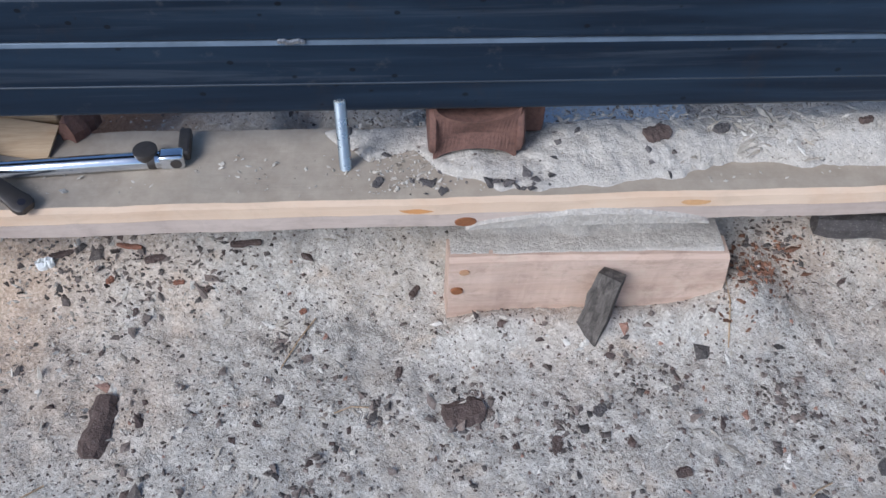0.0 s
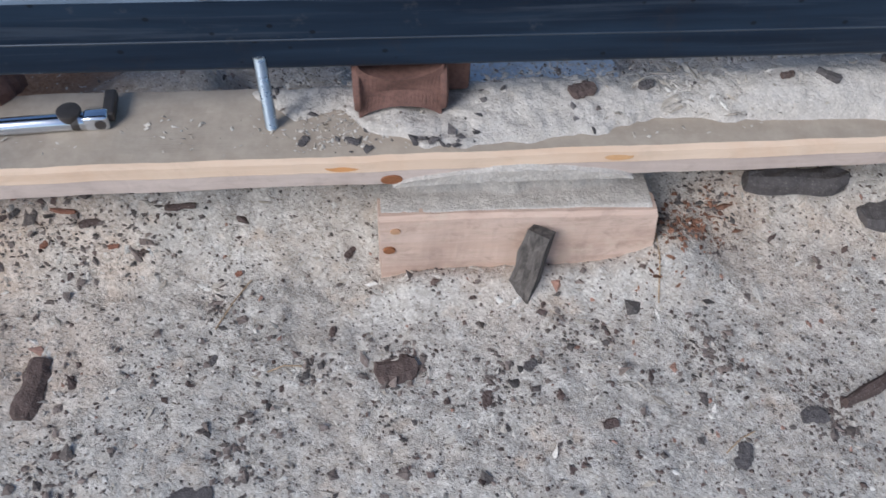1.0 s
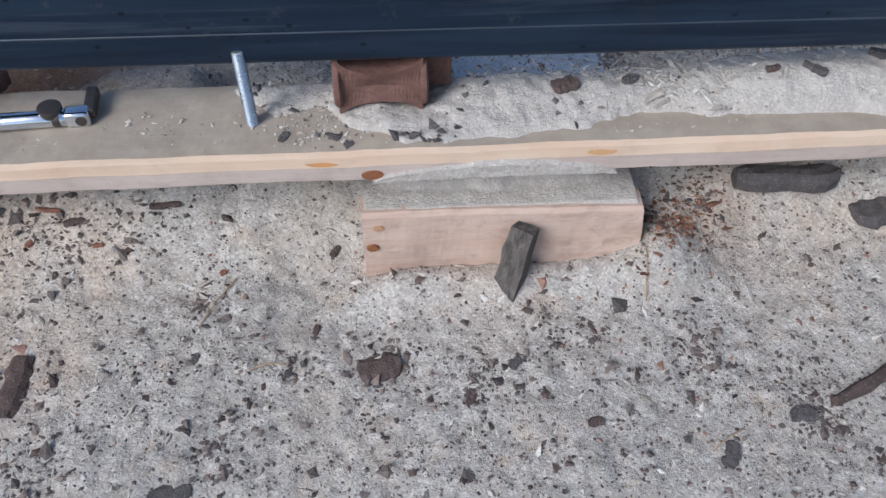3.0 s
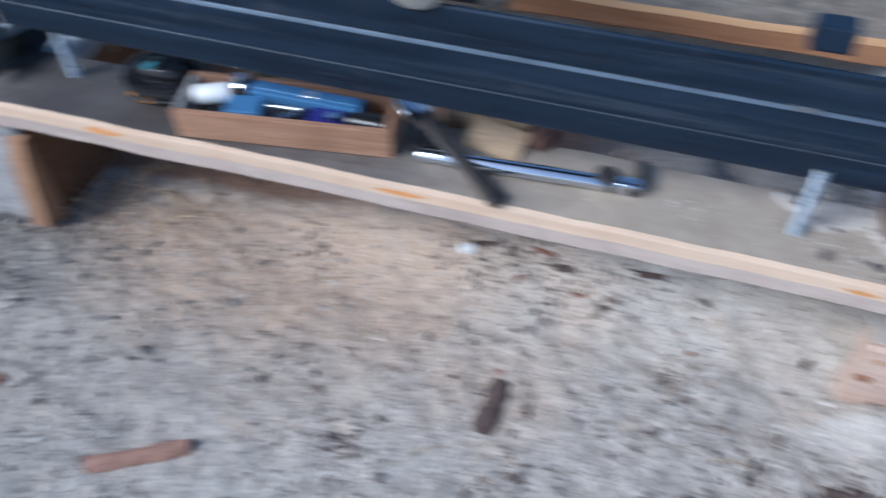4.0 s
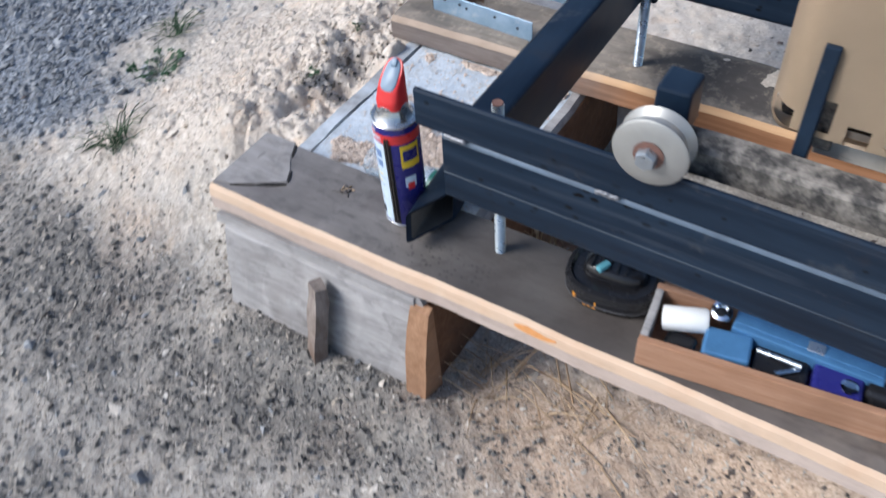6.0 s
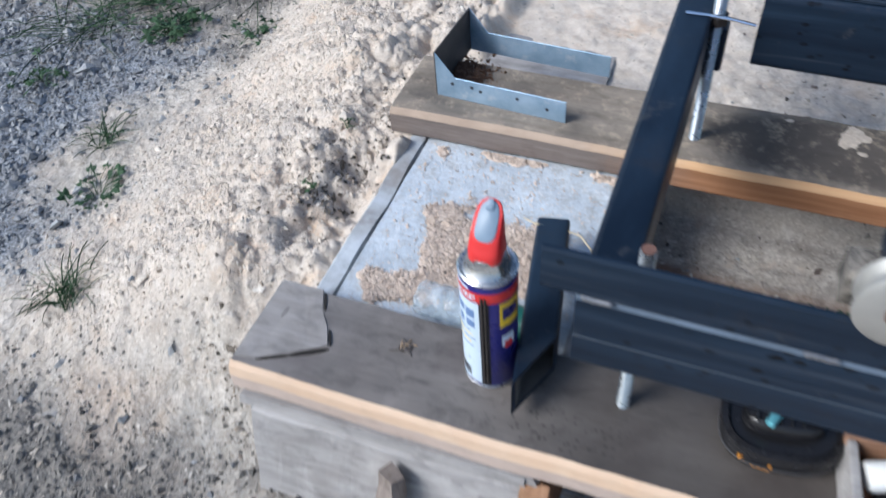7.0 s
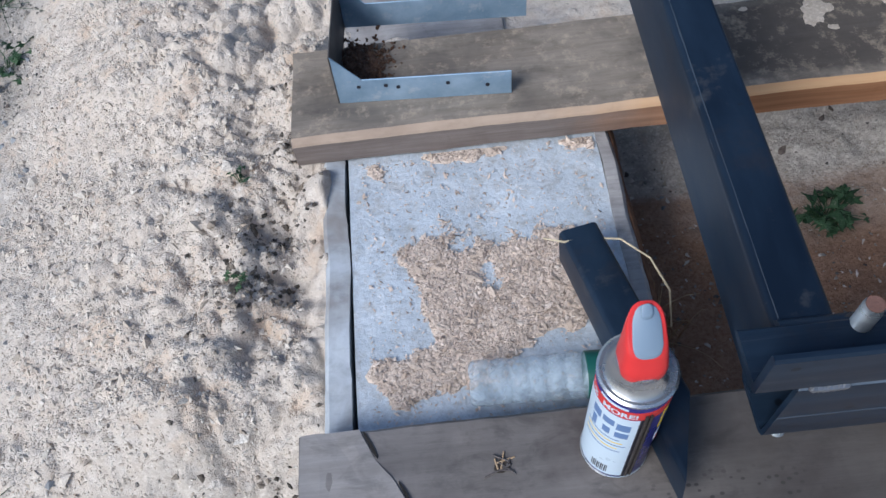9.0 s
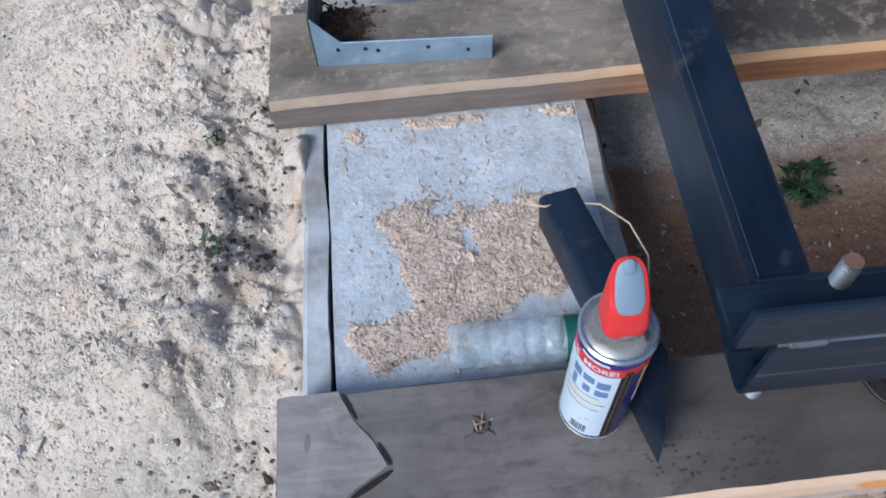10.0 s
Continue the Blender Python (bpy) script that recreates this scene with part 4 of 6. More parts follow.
gx, gy = np.arange(1.6, 3.3, 0.004), np.arange(-0.01, 0.27, 0.004)
m2, _, _ = grid_mesh("sawdust_heap", gx, gy, lambda x, y: 0.2955 + zone_heap(x, y) * (0.007 + heap_height(x, y)) + ((fbm(x * 45, y * 45, 4, 3, 0.6) - 0.5) * 0.010 + 0.002 * lumps(x * 60, y * 60, 9) - 0.001) * zone_heap(x, y)
                     - 0.22 * ss(y, 0.120 + 0.012 * fbm(x * 4, y * 0, 3, 7), 0.165), HEAP)
tagged(new("sawdust_heap", m2), "heap of pale sawdust lying over the front plank", "sawdust", kind="stuff")
scatter("heap_crumbs", "dark bark bits on the pale sawdust heap", "bark crumbs", 2600, lambda x, y: zone_heap(x, y), 0.0016, 0.5, CRUMB, 13,
        lift=lambda x, y: 0.299 + heap_height(x, y) * zone_heap(x, y), where=(1.68, 3.2, 0.03, 0.19))
scatter("heap_shavings", "pale curled shavings on the sawdust heap", "wood shavings", 9000, lambda x, y: zone_heap(x, y), 0.0012, 0.3, SHAVING, 14,
        lift=lambda x, y: 0.300 + heap_height(x, y) * zone_heap(x, y), where=(1.68, 3.2, 0.03, 0.19), long=2.2)
for nm, cnt, rx, sz, mt, sd in (("heap_bark", 150, (1.66, 1.78), 0.0045, BARK_GREY, 17), ("heap_bark", 70, (1.86, 2.12), 0.0042, BARK_GREY, 18)):
    scatter(nm, "grey-black bark lumps lying in the sawdust beside the saddle", "bark chips", cnt, lambda x, y: zone_heap(x, y) * np.clip(fbm(x * 18, y * 18, 2, 92) * 3 - 1.1, 0, 1), sz, 0.5, mt, sd,
            lift=lambda x, y: 0.301 + heap_height(x, y) * zone_heap(x, y), where=(rx[0], rx[1], 0.0, 0.13), long=1.4)
scatter("heap_splinters", "long pale splinters sticking out of the sawdust heap", "wood shavings", 260, lambda x, y: zone_heap(x, y) * np.exp(-((x - 2.27) / 0.08) ** 2), 0.0017, 0.3, SHAVING, 19,
        lift=lambda x, y: 0.304 + heap_height(x, y) * zone_heap(x, y), where=(2.05, 2.5, 0.02, 0.15), long=4.5)
# dust clinging to the lower front of the plank above the pinkish board
bm, rows = bmesh.new(), []
for i in range(91):
    x = 1.83 + 0.34 * i / 90
    top = 0.2515 + 0.029 * math.sin(math.pi * min((x - 1.83) / 0.34, 1)) ** 0.6 + 0.005 * (float(fbm(np.array(x * 40), np.array(0.5), 3, 37)) - 0.5)
    face = -0.012 - 0.011 * (x - 1.1)
    rows.append([bm.verts.new((x, face + (0.004 if k in (0, 6) else -0.0035 - 0.004 * float(fbm(np.array(x * 60), np.array(k * 0.7), 3, 39))), 0.2495 + (top - 0.2495) * k / 6)) for k in range(7)])
for p, q in zip(rows, rows[1:]):
    for k in range(6):
        bm.faces.new((p[k], q[k], q[k + 1], p[k + 1]))
tagged(part("sawdust_crust", bm, HEAP, None, "", True), "pale sawdust crust clinging to the front of the plank", "sawdust", kind="stuff")
# sawdust drift under the plank behind the pinkish board
gx, gy = np.arange(1.812, 2.222, 0.004), np.arange(-0.022, 0.10, 0.003)
m2, _, _ = grid_mesh("sawdust_drift", gx, gy, lambda x, y: 0.1830 - 0.010 * (x - 1.81) / 0.42 - 0.02 * (1 - ss(y, -0.022, -0.014)) + 0.055 * ss(y + 0.02 * (fbm(x * 20, y * 0, 3, 29) - 0.5), 0.018, 0.055) * ss(x, 1.83, 1.90) * (1 - ss(x, 2.12, 2.2))
                     + (fbm(x * 40, y * 40, 4, 23) - 0.5) * 0.005, HEAP)
tagged(new("sawdust_drift", m2), "drift of dusty sawdust behind the pinkish board", "sawdust", kind="stuff")


scatter("coarse_chips", "coarser curled wood chips on the concrete pier", "wood chips", 500, lambda x, y: zone_crate(x, y), 0.0015, 0.28,
        make_bits("coarse_chip_mix", (0.50, 0.385, 0.30), (0.72, 0.60, 0.50)), 16, lift=lambda x, y: 0.2475 + 0.003 * zone_crate(x, y), where=(0.07, 0.385, 0.16, 0.54), long=2.4)


def zone_backdust(x, y):
    w = fbm(x * 8, y * 8, 5, 101) - 0.5 + 0.08 * ss(x, 0.75, 0.95)
    return ss(w - 0.3 * (1 - ss(x, 0.40, 0.6)) + 0.14 * ss(x, 0.55, 0.75) * ss(y, 0.60, 0.68), 0.12, 0.34) * ss(y, 0.565, 0.6)


dust_patch("plank_dust", "sawdust patches lying on the back plank", -0.005, 1.6, 0.56, 0.712, 0.3003, 0.0014, zone_backdust, DUST_TAN, 0.005, 8)

# weathered board half buried behind the back plank
w9 = worn(33, 0.004)
tagged(part("buried_board", sweep([(0.79, 0.13), (0.79, 0.200), (0.83, 0.207), (0.88, 0.209), (0.93, 0.205), (0.97, 0.198), (0.97, 0.13)], -0.10, 0.30, 90, w9), GREYBOARD),
       "silver-grey weathered board half buried in sawdust", "board")


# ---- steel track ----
# Paler steel colours for highlights painted along tube edges and the seam.
GLINT = plain("edge_highlight_steel", (0.17, 0.22, 0.29), 0.42, 0.4, 0.8, 12, 0.05)
FAINT_GLINT = plain("faint_highlight_steel", (0.055, 0.07, 0.092), 0.42, 0.2, 0.8, 9, 0.05)


def rail(name, label, m, x0, x1, welds):
    """A rectangular tube with an upright angle welded along its top."""
    ob = thing(name, label, "rail", m)
    tubeo = rounded(0.062, 0.116, 0.011, 5, 0.031, 0.470)
    tubei = rounded(0.052, 0.106, 0.006, 5, 0.031, 0.470)
    part("tube", hollow(tubeo, tubei, x0 + 0.037, x1), RAILSTEEL, ob, "blue-black rectangular steel tube", True)
    # Highlight on the rounded top corner, put in as a pale strip.
    part("worn_edge", sweep([(0.0001, 0.5200), (0.0017, 0.5242), (0.0050, 0.5272), (0.0065, 0.525), (0.0035, 0.522), (0.002, 0.5175)], x0 + 0.037, x1), GLINT, ob, "bright strip painted as an edge highlight")
    part("seam", sweep([(-0.0008, 0.462), (0.002, 0.466), (0.002, 0.456)], x0 + 0.037, x1), FAINT_GLINT, ob)
    ang = [(0.0, 0.528), (-0.002, 0.531), (-0.002, 0.583), (0.0, 0.586), (0.004, 0.586), (0.005, 0.583), (0.005, 0.535), (0.048, 0.535), (0.050, 0.533), (0.050, 0.529), (0.048, 0.528)]
    part("angle", sweep(ang, x0, x1), RAILSTEEL, ob, "blue-black steel angle")
    rng = random.Random(1)
    for x in welds:
        ln = rng.uniform(0.022, 0.034)
        bm = bmesh.new()
        for k in range(7):
            bmesh.ops.create_icosphere(bm, subdivisions=1, radius=0.0042, matrix=Matrix.Translation((x + ln * k / 6, -0.002, 0.527 + 0.001 * rng.uniform(-1, 1))) @ Matrix.Diagonal((1.1, 0.8, 0.9, 1)))
        part("weld", bm, WELD, ob, "silvery weld bead", True)
    return ob


rail("front_rail", "long blue-black steel rail above the front plank", pose(0, 0.050, 0.013, 0, 0.85, 0), 0.386, 3.6, (0.432, 0.64, 1.60, 2.7))
rail("back_rail", "long blue-black steel rail above the back plank", pose(0, 0.690, 0.030, 0, 0.85, 0) @ Matrix.Diagonal((1, -1, 1, 1)), 0.50, 3.6, (0.9, 1.9))

cross = thing("cross_tube", "blue-black square steel cross tube welded between the rails", "steel tube")
bm = hollow(rounded(0.052, 0.104, 0.007, 5, 0.4545, 0.475), rounded(0.044, 0.096, 0.004, 5, 0.4545, 0.475), 0.09, 0.90)
bm.transform(Matrix(((0, 1, 0, 0), (1, 0, 0, 0), (0, 0, 1, 0), (0, 0, 0, 1))))
part("tube", bm, STEEL, cross, "", True)
# Highlight along the cross tube's crease, painted as a paler strip.
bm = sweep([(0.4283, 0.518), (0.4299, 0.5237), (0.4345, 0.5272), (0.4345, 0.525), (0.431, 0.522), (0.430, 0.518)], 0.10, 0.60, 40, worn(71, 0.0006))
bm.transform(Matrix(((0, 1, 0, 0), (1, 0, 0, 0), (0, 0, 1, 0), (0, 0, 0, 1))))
part("worn_edge", bm, FAINT_GLINT, cross, "faint strip painted as a crease highlight")


def bolt_rod(name, label, x, y, z0, z1, r, group, head=True):
    ob = thing(name, label, "threaded rod", pose(x, y, 0), group)
    prof = [(r * 0.8, z0)]
    n = int((z1 - z0) / 0.0022)
    for k in range(n):
        z = z0 + 0.001 + (z1 - z0 - 0.002) * k / n
        prof += [(r, z), (r * 0.93, z + 0.0010)]
    prof += [(r * 0.85, z1)]
    part("shaft", lathe(prof, 16), ZINC, ob, "", True)
    if head:
        part("end_cap", tube(r * 0.84, r * 0.84, 0.001, Matrix.Translation((0, 0, z1 + 0.0006)), 16), RUST, ob, "rusty cut end")
        part("nut", tube(r * 1.75, r * 1.75, r * 1.5, Matrix.Translation((0, 0, z1 - 0.045)), 6, 0.001), TOOLSTEEL, ob, "dark hex nut")
    return ob


g = "levelling rods of the track"
bolt_rod("levelling_rod", "zinc-plated levelling rod standing on the front plank", 0.489, 0.094, 0.2995, 0.572, 0.0085, g)
bolt_rod("levelling_rod", "zinc-plated levelling rod on the dusty plank beside sawdust", 1.669, 0.053, 0.2995, 0.425, 0.0085, g, False)
bolt_rod("levelling_rod", "zinc-plated levelling rod standing on the back plank", 0.488, 0.612, 0.2995, 0.560, 0.009, g)
tagged(part("rod_socket", box((0.034, 0.034, 0.07), (0.488, 0.632, 0.46), 0.004, 2), STEEL), "black steel socket holding the rear levelling rod", "steel bracket")
tagged(part("wire_tie", strand([(0.445, 0.592, 0.530), (0.475, 0.594, 0.529), (0.51, 0.594, 0.527), (0.54, 0.592, 0.524)], 0.0024), CHROME), "bright wire end poking out at the cross tube", "wire")

# square tube offcut lying slantwise beside the can
off = thing("tube_offcut", "black square tube offcut with a slanted end on the plank", "steel tube")
bm = hollow(rounded(0.047, 0.055, 0.006, 4, 0, 0.0275), rounded(0.039, 0.047, 0.003, 4, 0, 0.0275), -0.139, 0.145)
for v in bm.verts:
    if v.co.x < 0:
        v.co.x -= 1.87 * v.co.y
bm.transform(pose(0.3590, 0.205, 0.2885, 0, 9.5, 101))
part("tube", bm, STEEL, off, "", True)
bm = hollow(rounded(0.0386, 0.0466, 0.003, 4, 0, 0.0275), rounded(0.0376, 0.0456, 0.003, 4, 0, 0.0275), -0.137, 0.06)
for v in bm.verts:
    if v.co.x < 0:
        v.co.x -= 1.87 * v.co.y
bm.transform(pose(0.3590, 0.205, 0.2885, 0, 9.5, 101))
part("inside", bm, plain("dusty_tube_inside", (0.14, 0.125, 0.11), 0.8, 0, 0.5, 40, 0.1), off, "dusty grey-brown inside of the tube")

# ---- carriage on the front rail ----
def track_wheel(x):
    ob = thing("track_wheel", "dull steel grooved carriage wheel standing on the rail", "wheel", pose(x, 0.056, 0.618, 90), "carriage wheels")
    part("tyre", lathe([(0.008, -0.014), (0.030, -0.014), (0.0425, -0.012), (0.043, -0.010), (0.036, -0.002), (0.036, 0.004), (0.043, 0.012), (0.0432, 0.015), (0.041, 0.017), (0.02, 0.018), (0.008, 0.018)], 48), DISC, ob, "", True)
    part("washer", lathe([(0.006, 0.018), (0.017, 0.018), (0.0175, 0.0195), (0.006, 0.021)], 28), RUST, ob, "rust-stained washer", True)
    part("axle_bolt", tube(0.0125, 0.0118, 0.012, Matrix.Translation((0, 0, 0.026)), 6, 0.0012), ZINC, ob, "zinc hex bolt head")
    part("hub", tube(0.013, 0.013, 0.03, Matrix.Translation((0, 0, -0.026)), 20, 0.001), TOOLSTEEL, ob, "dark hub", True)
    return ob


track_wheel(0.704), track_wheel(1.128)
car = thing("carriage", "dusty black steel saw carriage with a low side bar and posts", "saw carriage")
w2 = worn(50, 0.002)
part("side_bar", sweep([(0.088, 0.565), (0.088, 0.598), (0.094, 0.602), (0.126, 0.602), (0.128, 0.598), (0.128, 0.565)], 0.66, 1.24, 70, w2), DIRTY, car, "dust-caked steel side bar")
part("post", box((0.030, 0.034, 0.40), (0, 0, 0.2), 0.003, 2, pose(0.850, 0.168, 0.598, 0, 0, 0)), DIRTY, car, "dusty upright post")
part("post", box((0.048, 0.036, 0.42), (0, 0, 0.2), 0.003, 2, pose(1.044, 0.142, 0.555, 0, 3, 0)), STEEL, car, "black upright post")
part("post", box((0.016, 0.03, 0.16), (0.838, 0.146, 0.655), 0.002, 2), STEEL, car, "thin black upright")
part("back_panel", box((0.176, 0.008, 0.34), (0.934, 0.176, 0.745), 0.002, 2), CREAM, car, "cream painted panel with chipped dark specks")
part("axle_block", box((0.040, 0.045, 0.06), (0.704, 0.115, 0.635), 0.004, 2), STEEL, car, "black axle block")
part("axle_block", box((0.040, 0.045, 0.06), (1.128, 0.115, 0.635), 0.004, 2), STEEL, car, "black axle block")
part("stop_block", box((0.05, 0.03, 0.035), (1.625, 0.078, 0.604), 0.004, 2), STEEL)
bpy.data.objects["stop_block"].name = "rail_stop"
tagged(bpy.data.objects["rail_stop"], "small black steel stop block on the rail", "steel block")


def shroud():
    """A beige housing: upright face with two rows of square vents, curling under at the foot."""
    ob = thing("engine_shroud", "beige plastic engine shroud with square vent holes on the carriage", "engine cover", pose(0.890, 0.14, 0.592))
    bm = bmesh.new()
    prof = [(0.10, 0.004), (0.06, 0.0), (0.03, 0.002), (0.012, 0.008), (0.003, 0.018), (0.0, 0.030)] + [(0.0 - 0.0002 * k, 0.030 + 0.008 * k) for k in range(1, 30)]
    cols = 52
    grid = []
    for y, z in prof:
        ring = []
        for i in range(cols + 1):
            u = -1 + 2 * i / cols
            ring.append(bm.verts.new((0.102 * u, y + 0.05 * abs(u) ** 8, z + 0.014 * (1 - abs(u) ** 3) * (z < 0.03))))
        grid.append(ring)
    for j in range(len(prof) - 1):
        for i in range(cols):
            slot = i % 10 in (2, 3, 4, 5, 6, 7)
            low = 5 <= j <= 7 and slot and (i // 10) % 2 == 0
            high = 6 <= j <= 10 and slot and (i // 10) % 2 == 1
            if not (low or high):
                bm.faces.new((grid[j][i], grid[j][i + 1], grid[j + 1][i + 1], grid[j + 1][i]))
    bmesh.ops.solidify(bm, geom=bm.faces[:], thickness=0.003)
    part("shell", bm, BEIGE, ob, "", True)
    part("core", box((0.18, 0.09, 0.22), (0, 0.075, 0.13), 0.01, 2), BLACKPLASTIC, ob, "dark inside of the engine")
    return ob


shroud()


# ---- the spray can ----
CAN = (0.322, 0.096)


def wrap(a0, a1, z0, z1, r, na=20):
    """A thin curved patch on a cylinder, between two angles in degrees."""
    bm = bmesh.new()
    cols = []
    for i in range(na + 1):
        a = radians(a0 + (a1 - a0) * i / na)
        cols.append([bm.verts.new((rr * math.cos(a), rr * math.sin(a), z)) for rr, z in ((r, z0), (r, z1), (r - 0.0006, z1), (r - 0.0006, z0))])
    for p, q in zip(cols, cols[1:]):
        for k in range(4):
            bm.faces.new((p[k], p[(k + 1) % 4], q[(k + 1) % 4], q[k]))
    bm.faces.new(cols[0]), bm.faces.new(cols[-1][::-1])
    return bm


def wrapped_text(body, size, centre_deg, z, r, material, parent, label):
    cu = bpy.data.curves.new("text", "FONT")
    cu.body, cu.size, cu.align_x, cu.extrude, cu.offset = body, size, "CENTER", 0.0, 0.0003
    tmp = new("text_source", cu)
    me2 = bpy.data.meshes.new_from_object(tmp.evaluated_get(bpy.context.evaluated_depsgraph_get()))
    bpy.data.objects.remove(tmp)
    for v in me2.vertices:
        a = radians(centre_deg) + v.co.x / r
        v.co = (r * math.cos(a), r * math.sin(a), z + v.co.y)
    me2.materials.append(material)
    ob = new("lettering", me2)
    ob.parent = parent
    ob["label"] = label
    return ob


def spray_can():
    ob = thing("spray_can", "blue and white spray can with red cap on the plank", "spray can", pose(*CAN, 0.3008))
    R0 = 0.0332
    part("body", lathe([(R0 - 0.004, 0.0), (R0 - 0.001, 0.001), (R0, 0.003), (R0, 0.172), (R0 - 0.0008, 0.174)], 64), BLUE, ob, "navy lacquered can body", True)
    part("rim", lathe([(R0 - 0.002, -0.0002), (R0 + 0.0008, 0.0005), (R0 + 0.0010, 0.0028), (R0 + 0.0002, 0.0036)], 64), TIN, ob, "bright bottom rim", True)
    part("shoulder", lathe([(R0 - 0.001, 0.1735), (R0 + 0.0010, 0.1745), (R0 + 0.0012, 0.177), (R0 - 0.001, 0.1785), (R0 - 0.004, 0.177), (R0 - 0.006, 0.1785), (R0 - 0.010, 0.187), (R0 - 0.0125, 0.193), (0.006, 0.195)], 64), TIN, ob, "bare tin dome", True)
    part("red_band", wrap(-190, 20, 0.1495, 0.164, R0 + 0.0003, 48), RED, ob, "red printed band")
    panel = part("label_panel", wrap(-192, -91, 0.008, 0.148, R0 + 0.0003, 28), WHITE, ob, "pale printed label")
    part("shield", wrap(-50, 2, 0.108, 0.146, R0 + 0.0003, 16), YELLOW, ob, "yellow shield shape")
    part("shield_mark", wrap(-44, -4, 0.120, 0.138, R0 + 0.0005, 12), BLUE, ob, "dark mark")
    part("tag", wrap(-46, -16, 0.074, 0.092, R0 + 0.0004, 10), WHITE, ob, "white printed tag")
    part("tag", wrap(-40, -22, 0.070, 0.082, R0 + 0.0006, 8), RED, ob, "red printed tag")
    part("stripe", wrap(-91, -71, 0.004, 0.150, R0 + 0.0002, 8), BLACKINK, ob, "dark stripe")
    for k, (a0, a1, z0, z1) in enumerate(((-168, -150, 0.124, 0.138), (-146, -126, 0.126, 0.137), (-122, -101, 0.122, 0.135), (-166, -156, 0.102, 0.120), (-143, -130, 0.106, 0.118), (-122, -101, 0.106, 0.117))):
        part("picture", wrap(a0, a1, z0, z1, R0 + 0.0005, 6), INK, panel, "small blue picture")
    for k in range(5):
        part("text_bar", wrap(-176, -112 + 6 * (k % 3), 0.098 - 0.0065 * k, 0.0996 - 0.0065 * k, R0 + 0.0005, 10), YELLOW if k in (1, 3) else INK, panel)
    for k in range(9):
        part("barcode_bar", wrap(-146 + 3.4 * k, -144.4 + 3.4 * k + 0.8 * (k % 2), 0.014, 0.030, R0 + 0.0005, 1), BLACKINK, panel)
    part("text_bar", wrap(-160, -112, 0.1655, 0.1685, R0 + 0.0004, 12), WHITE, ob)
    wrapped_text("MORE!", 0.0113, -124, 0.1525, R0 + 0.0006, WHITE, ob, "white lettering")
    wrapped_text("%", 0.0113, -170, 0.1525, R0 + 0.0006, WHITE, ob, "white lettering")
    a = radians(-81)
    for off2 in (-0.0019, 0.0019):
        ca, sa = math.cos(a + off2 / R0), math.sin(a + off2 / R0)
        part("straw", strand([((R0 + 0.0016) * ca, (R0 + 0.0016) * sa, z) for z in (0.012, 0.06, 0.11, 0.158)], 0.0015, 8), TOOLSTEEL, ob, "dark thin straw", True)
    # cap: an upright oval shell cut by a slanting top that holds the lever
    down = radians(-90)
    ca, sa = math.cos(down), math.sin(down)

    def cap_loft(levels, seg=36):
        bm = bmesh.new()
        rings = []
        for rx, ry, z, slope, shift in levels:
            ring = []
            for i in range(seg):
                t = 2 * math.pi * i / seg
                cu, sv = math.cos(t), math.sin(t)
                u = rx * math.copysign(abs(cu) ** 0.62, cu) + shift
                v = ry * math.copysign(abs(sv) ** 0.7, sv) * (1 + min(slope, 1.2) * 0.18 * cu)
                ring.append(bm.verts.new((u * ca - v * sa, u * sa + v * ca, z - slope * u)))
            rings.append(ring)
        for p, q in zip(rings, rings[1:]):
            for i in range(seg):
                bm.faces.new((p[i], p[(i + 1) % seg], q[(i + 1) % seg], q[i]))
        bm.faces.new(rings[0][::-1]), bm.faces.new(rings[-1])
        return bm

    part("collar", lathe([(0.0205, 0.189), (0.0212, 0.193), (0.0203, 0.198), (0.0185, 0.199)], 40), TIN, ob, "bright valve collar", True)
    part("cap", cap_loft([(0.0194, 0.0194, 0.194, 0, 0), (0.0196, 0.0196, 0.200, 0.0, 0), (0.0194, 0.0190, 0.207, 0.2, 0), (0.0190, 0.0180, 0.216, 0.5, -0.002), (0.0184, 0.0168, 0.2240, 0.8, -0.0042), (0.0178, 0.0158, 0.2280, 0.92, -0.005), (0.0166, 0.0145, 0.2295, 0.92, -0.005)]), RED, ob, "red plastic cap", True)
    lever = part("lever", cap_loft([(0.0158, 0.0118, 0.2278, 0.92, -0.0040), (0.0156, 0.0116, 0.2306, 0.92, -0.0040), (0.0142, 0.0102, 0.2318, 0.92, -0.0040)]), GREY, ob, "blue-grey spray lever", True)
    part("nozzle", cap_loft([(0.0042, 0.0046, 0.2300, 0.92, -0.0145), (0.0040, 0.0044, 0.2345, 0.92, -0.0145), (0.0028, 0.0032, 0.2353, 0.92, -0.0145)], 16), GREY, lever, "", True)
    for o in (ob, *ob.children_recursive):
        if o.data:
            o.data.transform(Matrix.Diagonal((1, 1, 1.09, 1)))
    return ob


spray_can()


